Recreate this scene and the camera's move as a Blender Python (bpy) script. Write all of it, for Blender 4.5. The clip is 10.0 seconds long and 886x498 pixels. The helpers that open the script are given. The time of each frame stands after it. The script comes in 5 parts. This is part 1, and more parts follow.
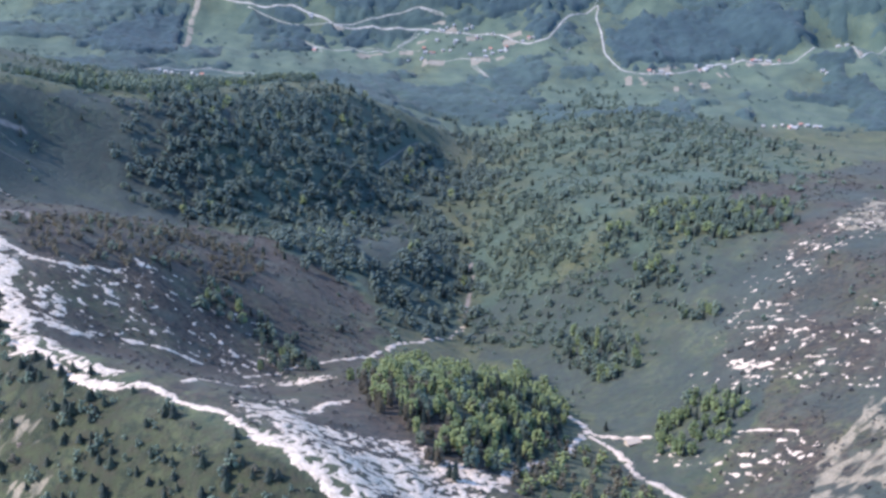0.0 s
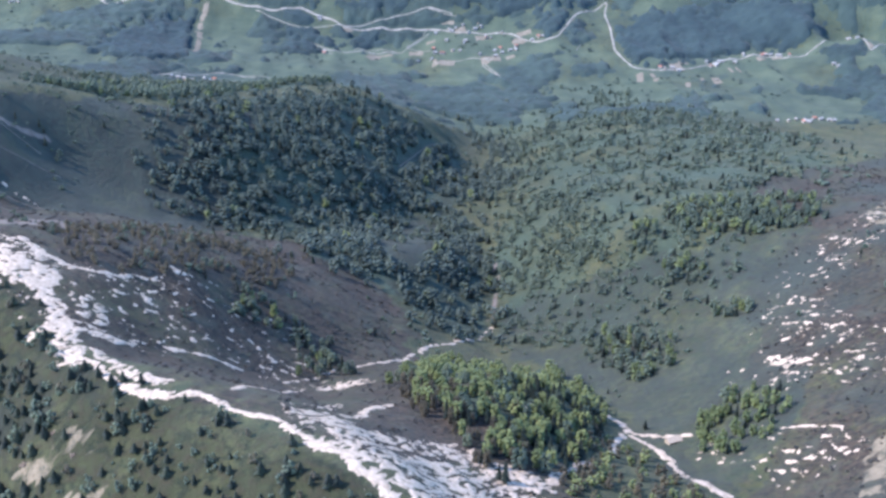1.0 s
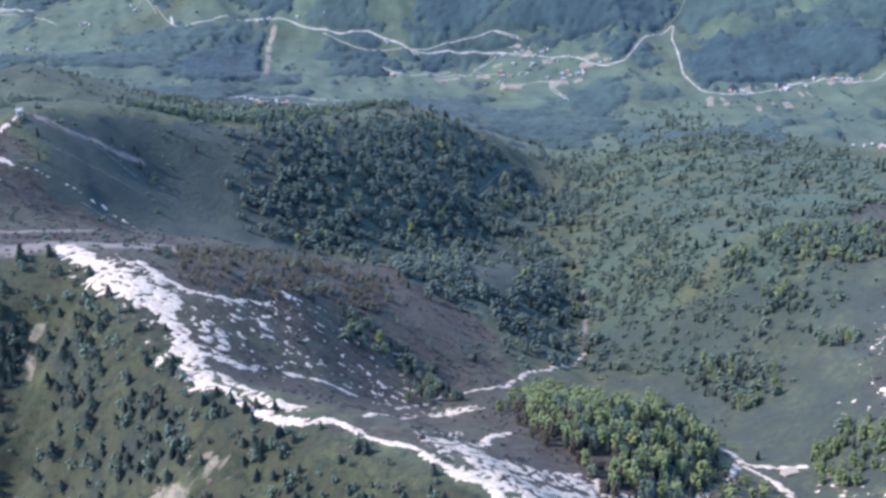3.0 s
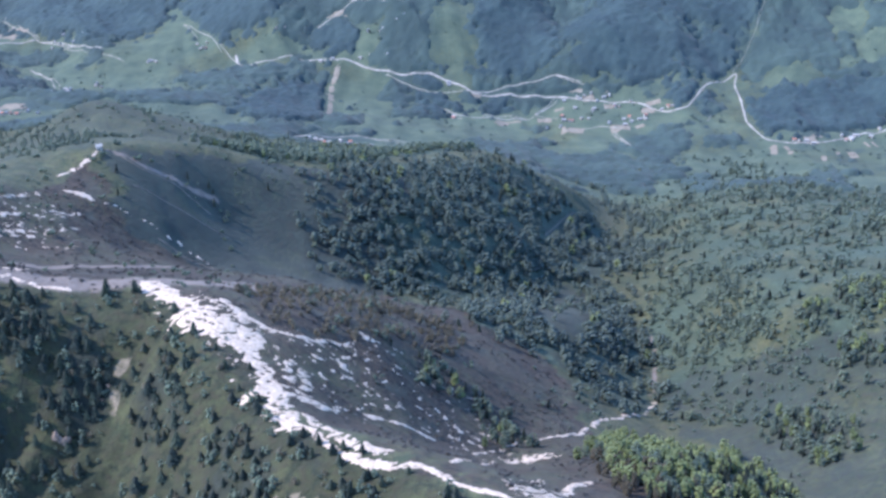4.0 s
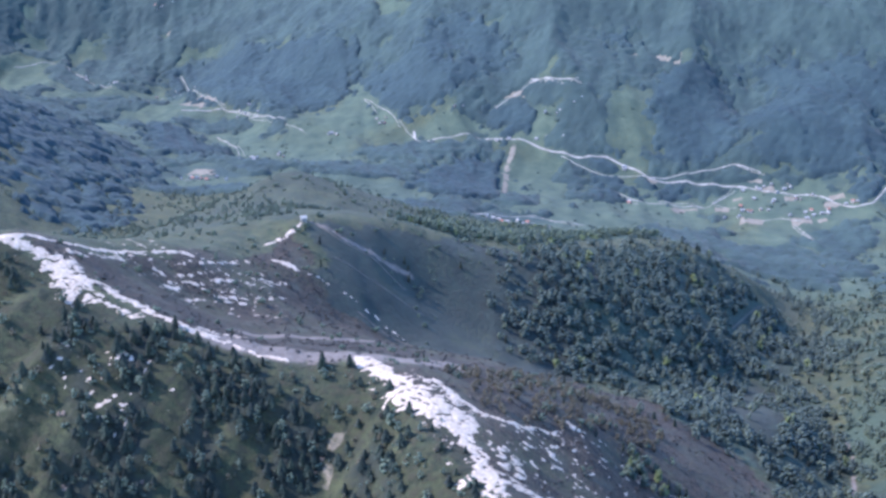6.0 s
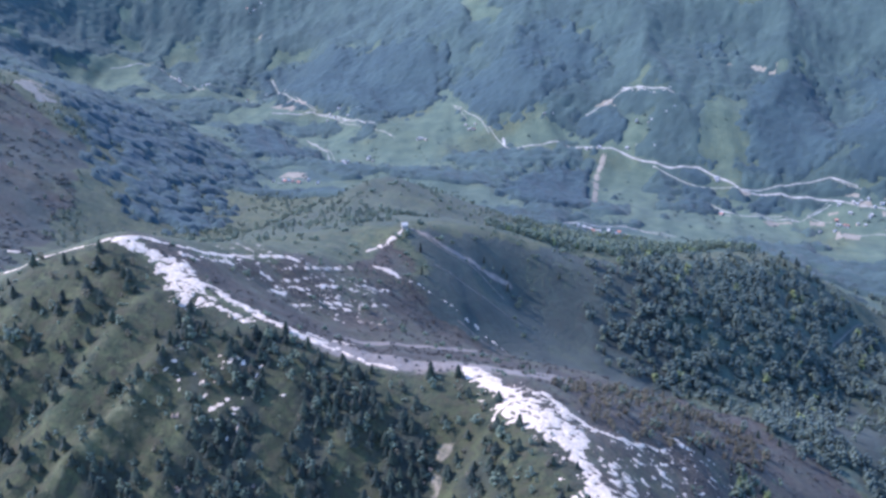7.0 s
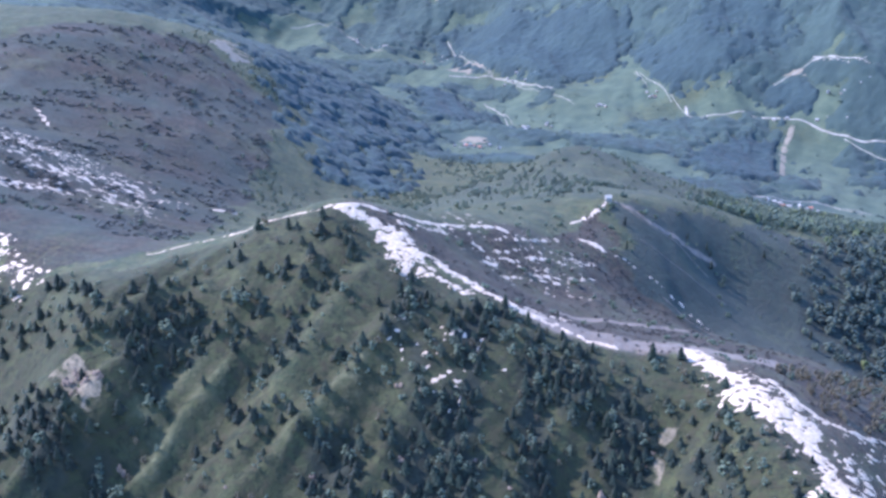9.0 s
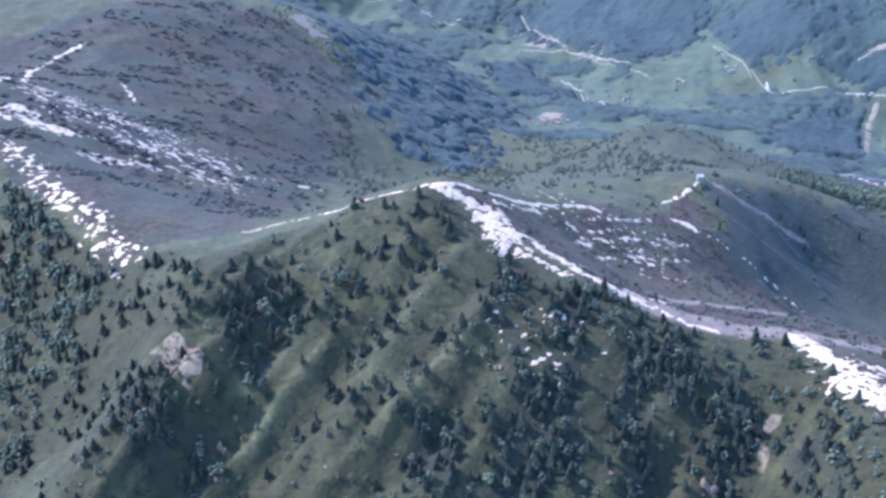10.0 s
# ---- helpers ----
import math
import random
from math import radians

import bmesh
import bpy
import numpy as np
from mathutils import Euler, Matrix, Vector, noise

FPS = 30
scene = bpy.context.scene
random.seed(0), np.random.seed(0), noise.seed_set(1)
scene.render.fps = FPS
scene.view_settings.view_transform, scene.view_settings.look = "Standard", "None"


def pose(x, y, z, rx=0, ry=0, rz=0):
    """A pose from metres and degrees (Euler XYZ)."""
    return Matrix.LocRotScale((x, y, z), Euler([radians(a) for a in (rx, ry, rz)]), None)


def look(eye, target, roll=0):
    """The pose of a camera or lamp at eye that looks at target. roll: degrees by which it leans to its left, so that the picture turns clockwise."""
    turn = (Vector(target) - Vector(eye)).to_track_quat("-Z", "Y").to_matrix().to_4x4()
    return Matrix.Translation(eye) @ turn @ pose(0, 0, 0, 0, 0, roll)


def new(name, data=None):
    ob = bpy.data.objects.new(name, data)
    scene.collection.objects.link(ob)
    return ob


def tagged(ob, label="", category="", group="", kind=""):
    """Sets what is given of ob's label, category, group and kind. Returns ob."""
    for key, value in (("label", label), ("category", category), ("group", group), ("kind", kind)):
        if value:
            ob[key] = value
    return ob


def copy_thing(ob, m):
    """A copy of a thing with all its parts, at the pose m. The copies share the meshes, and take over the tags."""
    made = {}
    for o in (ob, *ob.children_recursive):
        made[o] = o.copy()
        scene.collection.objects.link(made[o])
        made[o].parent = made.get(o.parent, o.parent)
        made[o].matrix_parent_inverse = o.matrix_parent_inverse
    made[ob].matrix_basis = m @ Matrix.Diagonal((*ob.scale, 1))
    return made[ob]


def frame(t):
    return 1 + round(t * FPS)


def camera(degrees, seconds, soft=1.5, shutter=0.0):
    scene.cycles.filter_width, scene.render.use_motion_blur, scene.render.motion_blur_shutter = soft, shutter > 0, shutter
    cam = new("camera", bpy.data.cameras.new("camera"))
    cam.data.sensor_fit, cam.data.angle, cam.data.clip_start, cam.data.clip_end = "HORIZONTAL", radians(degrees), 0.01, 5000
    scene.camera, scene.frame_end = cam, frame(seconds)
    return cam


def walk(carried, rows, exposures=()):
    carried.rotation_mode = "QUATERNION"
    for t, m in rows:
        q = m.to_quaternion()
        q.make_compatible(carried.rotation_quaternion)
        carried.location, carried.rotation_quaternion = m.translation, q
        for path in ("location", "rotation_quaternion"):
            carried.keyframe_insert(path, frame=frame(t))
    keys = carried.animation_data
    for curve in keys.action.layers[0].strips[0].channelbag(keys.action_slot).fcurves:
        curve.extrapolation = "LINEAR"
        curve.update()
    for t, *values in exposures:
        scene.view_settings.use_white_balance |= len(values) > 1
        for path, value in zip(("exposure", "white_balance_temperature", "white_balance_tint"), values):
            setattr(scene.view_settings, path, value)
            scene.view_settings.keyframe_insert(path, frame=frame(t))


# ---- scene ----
cam = camera(40.60, 10.0, soft=3.0)
# seconds, place, yaw, pitch, roll
ROWS = [
    (0.0, 0.08, 0.22, 999.87, 0.886, -25.266, 0.240),
    (0.5, -15.55, 0.39, 1001.42, 0.896, -25.288, -0.243),
    (1.0, -31.20, 0.55, 1003.01, 0.913, -25.327, -0.845),
    (1.5, -46.86, 0.70, 1004.63, 1.064, -25.390, -1.247),
    (2.0, -62.53, 0.83, 1006.28, 1.520, -25.290, -1.484),
    (2.5, -78.22, 0.93, 1007.94, 2.147, -24.967, -1.445),
    (4.0, -125.31, 0.92, 1012.99, 5.282, -22.355, -0.804),
    (4.5, -141.02, 0.80, 1014.66, 6.778, -21.189, -0.574),
    (5.0, -156.73, 0.59, 1016.32, 8.675, -19.917, -0.355),
    (5.5, -172.43, 0.29, 1017.96, 10.597, -18.954, -0.190),
    (7.0, -219.54, -1.23, 1022.69, 16.369, -18.410, 0.001),
    (7.5, -235.23, -1.98, 1024.18, 18.210, -18.781, 0.079),
    (8.0, -250.91, -2.86, 1025.62, 20.255, -19.235, -0.003),
    (8.5, -266.58, -3.89, 1027.00, 22.097, -19.689, -0.154),
    (9.0, -282.24, -5.07, 1028.31, 24.059, -20.197, -0.492),
    (9.5, -297.88, -6.42, 1029.55, 25.726, -20.781, -0.785),
    (10.0, -313.51, -7.94, 1030.70, 27.301, -21.408, -1.192),
]
walk(cam, [(t, pose(x, y, z, 0, 0, yaw) @ pose(0, 0, 0, 90 + pitch) @ pose(0, 0, 0, 0, 0, roll)) for t, x, y, z, yaw, pitch, roll in ROWS],
     exposures=[(0.0, 1.53, 5450, 15), (2.7, 1.53, 5350, 15), (5.0, 1.56, 5100, 18), (7.5, 1.64, 5080, 21), (10.0, 1.78, 5050, 22)])


# ---- daylight ----
SUN_FROM = Vector((-0.70, -0.12, 0.70)).normalized()
world = bpy.data.worlds.new("sky")
scene.world = world
world.use_nodes = True
sky = world.node_tree.nodes.new("ShaderNodeTexSky")
sky.sky_type = "NISHITA"
sky.sun_disc = False
sky.sun_elevation = math.asin(SUN_FROM.z)
sky.sun_rotation = math.atan2(SUN_FROM.x, SUN_FROM.y)
sky.altitude = 1200
sky.air_density, sky.dust_density, sky.ozone_density = 1.4, 0.6, 4.0
world.node_tree.nodes["Background"].inputs["Strength"].default_value = 0.15
world.node_tree.links.new(sky.outputs["Color"], world.node_tree.nodes["Background"].inputs["Color"])
sun_data = bpy.data.lights.new("sun", "SUN")
sun_data.energy, sun_data.angle, sun_data.color = 2.8, radians(0.6), (1.0, 0.86, 0.68)
sun = new("sun", sun_data)
sun.matrix_world = look(SUN_FROM * 100, (0, 0, 0))


# ---- materials ----
def material(name, roughness=0.9):
    m = bpy.data.materials.new(name)
    m.use_nodes = True
    m.node_tree.nodes["Principled BSDF"].inputs["Roughness"].default_value = roughness
    m.node_tree.nodes["Principled BSDF"].inputs["Specular IOR Level"].default_value = 0.2
    return m, m.node_tree, m.node_tree.nodes["Principled BSDF"]


def node(tree, kind, **inputs):
    n = tree.nodes.new("ShaderNode" + kind)
    for key, value in inputs.items():
        n.inputs[key.replace("_", " ")].default_value = value
    return n


def noise_node(tree, size, detail=4.0, rough=0.55, squeeze=None):
    """World-sized noise; squeeze stretches it along an axis."""
    place = tree.nodes.new("ShaderNodeNewGeometry").outputs["Position"]
    if squeeze:
        mapping = node(tree, "Mapping")
        mapping.inputs["Scale"].default_value = squeeze
        tree.links.new(place, mapping.inputs["Vector"])
        place = mapping.outputs["Vector"]
    n = node(tree, "TexNoise", Scale=1.0 / size, Detail=detail, Roughness=rough)
    tree.links.new(place, n.inputs["Vector"])
    return n.outputs["Fac"]


def steps(tree, fac, low, high):
    n = node(tree, "MapRange")
    n.inputs["From Min"].default_value, n.inputs["From Max"].default_value = low, high
    tree.links.new(fac, n.inputs["Value"])
    return n.outputs["Result"]


def maths(tree, what, a, b):
    n = tree.nodes.new("ShaderNodeMath")
    n.operation = what
    for k, v in enumerate((a, b)):
        if isinstance(v, (int, float)):
            n.inputs[k].default_value = v
        else:
            tree.links.new(v, n.inputs[k])
    return n.outputs[0]


def mixed(tree, fac, a, b):
    """A colour between a and b, each a colour or a socket."""
    n = tree.nodes.new("ShaderNodeMix")
    n.data_type = "RGBA"
    tree.links.new(fac, n.inputs[0])
    for k, v in ((6, a), (7, b)):
        if isinstance(v, tuple):
            n.inputs[k].default_value = (*v, 1)
        else:
            tree.links.new(v, n.inputs[k])
    return n.outputs[2]


def bump(tree, shader, fac, strength, distance):
    n = node(tree, "Bump", Strength=strength, Distance=distance)
    tree.links.new(fac, n.inputs["Height"])
    tree.links.new(n.outputs["Normal"], shader.inputs["Normal"])


def attribute(tree, name):
    n = tree.nodes.new("ShaderNodeAttribute")
    n.attribute_name = name
    return n.outputs["Fac"]


def ground_material():
    m, tree, shader = material("mountain_ground", 0.95)
    grain, tuft, patch, broad = (noise_node(tree, s, d, 0.6) for s, d in ((1.6, 4), (7, 4), (38, 4), (220, 3)))
    grass = mixed(tree, steps(tree, patch, 0.35, 0.65), (0.052, 0.056, 0.026), (0.100, 0.104, 0.042))
    grass = mixed(tree, steps(tree, tuft, 0.42, 0.72), grass, (0.070, 0.062, 0.038))
    grass = mixed(tree, steps(tree, noise_node(tree, 18, 5, 0.65), 0.46, 0.62), grass, (0.042, 0.055, 0.027))
    grass = mixed(tree, steps(tree, grain, 0.52, 0.72), grass, (0.100, 0.100, 0.050))
    grass = mixed(tree, steps(tree, noise_node(tree, 5.5, 5, 0.7), 0.54, 0.64), grass, (0.026, 0.036, 0.022))
    # heath and last year's grass, fresh out of the snow
    streak = noise_node(tree, 9, 4, 0.6, (0.35, 1.6, 1.0))
    heath = mixed(tree, steps(tree, streak, 0.35, 0.66), (0.045, 0.032, 0.022), (0.086, 0.061, 0.040))
    heath = mixed(tree, steps(tree, grain, 0.5, 0.75), heath, (0.038, 0.030, 0.023))
    thicket = noise_node(tree, 4.5, 5, 0.7, (0.8, 1.25, 1.0))
    heath = mixed(tree, steps(tree, thicket, 0.48, 0.56), heath, (0.022, 0.019, 0.016))
    heath = mixed(tree, steps(tree, noise_node(tree, 26, 4, 0.6), 0.5, 0.68), heath, (0.064, 0.062, 0.044))
    # pale dry earth of the trodden crest
    dry = mixed(tree, steps(tree, tuft, 0.35, 0.65), (0.150, 0.118, 0.095), (0.210, 0.170, 0.138))
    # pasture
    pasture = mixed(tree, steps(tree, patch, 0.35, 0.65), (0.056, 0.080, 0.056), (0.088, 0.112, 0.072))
    # bare earth and broken rock
    bare = mixed(tree, steps(tree, grain, 0.35, 0.65), (0.165, 0.130, 0.084), (0.275, 0.220, 0.148))
    bare = mixed(tree, steps(tree, tuft, 0.5, 0.7), bare, (0.085, 0.080, 0.055))
    # forest floor
    floor = mixed(tree, steps(tree, tuft, 0.4, 0.7), (0.040, 0.060, 0.042), (0.066, 0.088, 0.054))
    # short dark turf, with shade painted in on the hut ridge's flank
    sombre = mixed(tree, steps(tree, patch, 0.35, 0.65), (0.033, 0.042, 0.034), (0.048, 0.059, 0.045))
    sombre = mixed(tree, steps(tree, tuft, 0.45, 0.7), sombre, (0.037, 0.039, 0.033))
    # undergrowth of the valley woods, tinted blue like their hazy canopy
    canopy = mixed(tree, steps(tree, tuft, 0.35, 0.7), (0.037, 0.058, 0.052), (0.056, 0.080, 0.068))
    # grass of the ribs, with their sunlight painted in as paler colour
    pale = mixed(tree, steps(tree, tuft, 0.35, 0.7), (0.082, 0.086, 0.042), (0.128, 0.126, 0.064))
    # dark olive turf of the steep slope, and needle floor with tree shade painted in
    turf = mixed(tree, steps(tree, patch, 0.35, 0.65), (0.032, 0.036, 0.016), (0.054, 0.057, 0.024))
    turf = mixed(tree, steps(tree, tuft, 0.42, 0.66), turf, (0.042, 0.037, 0.021))
    turf = mixed(tree, steps(tree, noise_node(tree, 11, 4, 0.7), 0.52, 0.6), turf, (0.022, 0.027, 0.014))
    shaded_litter = mixed(tree, steps(tree, tuft, 0.4, 0.7), (0.022, 0.026, 0.020), (0.040, 0.044, 0.029))
    colour = grass
    for name, over, soft in (("wood", floor, 0.30), ("pasture", pasture, 0.3), ("canopy", canopy, 0.3), ("heath", heath, 0.25), ("sombre", sombre, 0.35), ("turf", turf, 0.35), ("pale", pale, 0.3), ("shaded_litter", shaded_litter, 0.3), ("dry", dry, 0.2), ("bare", bare, 0.12)):
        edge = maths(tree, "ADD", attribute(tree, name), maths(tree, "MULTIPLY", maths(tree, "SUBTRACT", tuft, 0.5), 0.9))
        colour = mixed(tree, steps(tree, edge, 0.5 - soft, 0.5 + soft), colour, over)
    wide = node(tree, "HueSaturation")
    tree.links.new(colour, wide.inputs["Color"])
    tree.links.new(steps(tree, broad, 0.0, 1.0), wide.inputs["Value"])
    wide.inputs["Saturation"].default_value = 0.95
    value = maths(tree, "ADD", maths(tree, "MULTIPLY", broad, 0.7), 0.65)
    tree.links.new(value, wide.inputs["Value"])
    tree.links.new(wide.outputs["Color"], shader.inputs["Base Color"])
    bump(tree, shader, maths(tree, "ADD", tuft, maths(tree, "MULTIPLY", grain, 0.4)), 0.9, 2.4)
    # faint sheen, a milky lift in place of haze
    shader.inputs["Sheen Weight"].default_value, shader.inputs["Sheen Roughness"].default_value = 0.04, 0.6
    return m


def leaf_material(name, dark, light, shine=0.8, thin_leaf=0.3):
    """Foliage: each clump has its own tone, and each tree its own."""
    m, tree, shader = material(name, shine)
    own = tree.nodes.new("ShaderNodeNewGeometry").outputs["Random Per Island"]
    tone = attribute(tree, "tone")
    fac = maths(tree, "ADD", maths(tree, "MULTIPLY", own, 0.3), maths(tree, "MULTIPLY", tone, 0.7))
    fac = maths(tree, "ADD", fac, maths(tree, "MULTIPLY", maths(tree, "SUBTRACT", noise_node(tree, 1.2, 3), 0.5), 0.6))
    tree.links.new(mixed(tree, steps(tree, fac, 0.1, 0.9), dark, light), shader.inputs["Base Color"])
    bump(tree, shader, noise_node(tree, 0.7, 3, 0.7), 0.35, 0.5)
    # sheen stands in for haze; leaves also let some light through
    shader.inputs["Sheen Weight"].default_value, shader.inputs["Sheen Roughness"].default_value = 0.6 * thin_leaf, 0.6
    thin = tree.nodes.new("ShaderNodeBsdfTranslucent")
    thin.inputs["Color"].default_value = (*(min(1, c * 1.15) for c in light), 1)
    both = tree.nodes.new("ShaderNodeMixShader")
    both.inputs[0].default_value = thin_leaf
    tree.links.new(shader.outputs[0], both.inputs[1])
    tree.links.new(thin.outputs[0], both.inputs[2])
    tree.links.new(both.outputs[0], tree.nodes["Material Output"].inputs["Surface"])
    return m


def speckled(name, a, b, size, roughness=0.9, relief=0.3, fine=None):
    m, tree, shader = material(name, roughness)
    fac = noise_node(tree, size, 5, 0.6)
    tree.links.new(mixed(tree, steps(tree, fac, 0.35, 0.65), a, b), shader.inputs["Base Color"])
    bump(tree, shader, noise_node(tree, fine or size / 4, 4, 0.6), 0.6, relief)
    return m


GROUND = ground_material()
NEEDLES = leaf_material("spruce_needles", (0.018, 0.027, 0.024), (0.046, 0.060, 0.040), 0.85, 0.1)
LEAVES = leaf_material("beech_leaves", (0.052, 0.081, 0.062), (0.150, 0.184, 0.115))
FRESH = leaf_material("fresh_leaves", (0.092, 0.126, 0.048), (0.235, 0.268, 0.095))
SCRUB = leaf_material("scrub_leaves", (0.050, 0.080, 0.056), (0.106, 0.144, 0.090))
HEATHER = leaf_material("heather", (0.020, 0.019, 0.018), (0.052, 0.046, 0.040))
OLIVE = leaf_material("budding_twigs", (0.075, 0.063, 0.040), (0.132, 0.114, 0.066))
# valley foliage, with distance haze put into its colour as blue
HAZED_LEAVES = leaf_material("hazed_valley_leaves", (0.025, 0.043, 0.045), (0.052, 0.079, 0.070), 0.85, 0.12)
HAZED_NEEDLES = leaf_material("hazed_valley_needles", (0.024, 0.042, 0.048), (0.041, 0.066, 0.068), 0.85, 0.1)
THICKET = leaf_material("bare_thicket", (0.030, 0.032, 0.031), (0.068, 0.070, 0.060), 0.85, 0.1)
# hillside foliage, its colour shifted to blue for a little haze
HAZED_HILL_LEAVES = leaf_material("hazed_hillside_leaves", (0.044, 0.070, 0.064), (0.128, 0.163, 0.122))
BARK = speckled("bark", (0.09, 0.065, 0.045), (0.17, 0.13, 0.10), 0.6)
SNOW = speckled("old_snow", (0.37, 0.28, 0.20), (0.66, 0.52, 0.395), 3.2, 0.6, 0.5, 2.0)
GRAVEL = speckled("pale_gravel", (0.19, 0.175, 0.15), (0.38, 0.35, 0.31), 14)
TRACK = speckled("trodden_earth", (0.115, 0.098, 0.078), (0.185, 0.158, 0.128), 9)
ROCK = speckled("broken_rock", (0.14, 0.102, 0.078), (0.27, 0.205, 0.155), 2.5, 0.9, 0.8)
RENDER = speckled("limewash", (0.30, 0.28, 0.25), (0.44, 0.41, 0.37), 2)
TIN = speckled("tin_roof", (0.22, 0.21, 0.20), (0.40, 0.38, 0.36), 3, 0.6)
TILE = speckled("red_roof", (0.30, 0.13, 0.09), (0.44, 0.22, 0.16), 3)
FIELD = speckled("ploughed_earth", (0.165, 0.142, 0.108), (0.235, 0.205, 0.16), 9)
CREAM = speckled("weathered_boards", (0.34, 0.27, 0.20), (0.46, 0.38, 0.30), 2)
PANE = speckled("window_glass", (0.03, 0.035, 0.04), (0.05, 0.055, 0.06), 3, 0.1, 0.0)


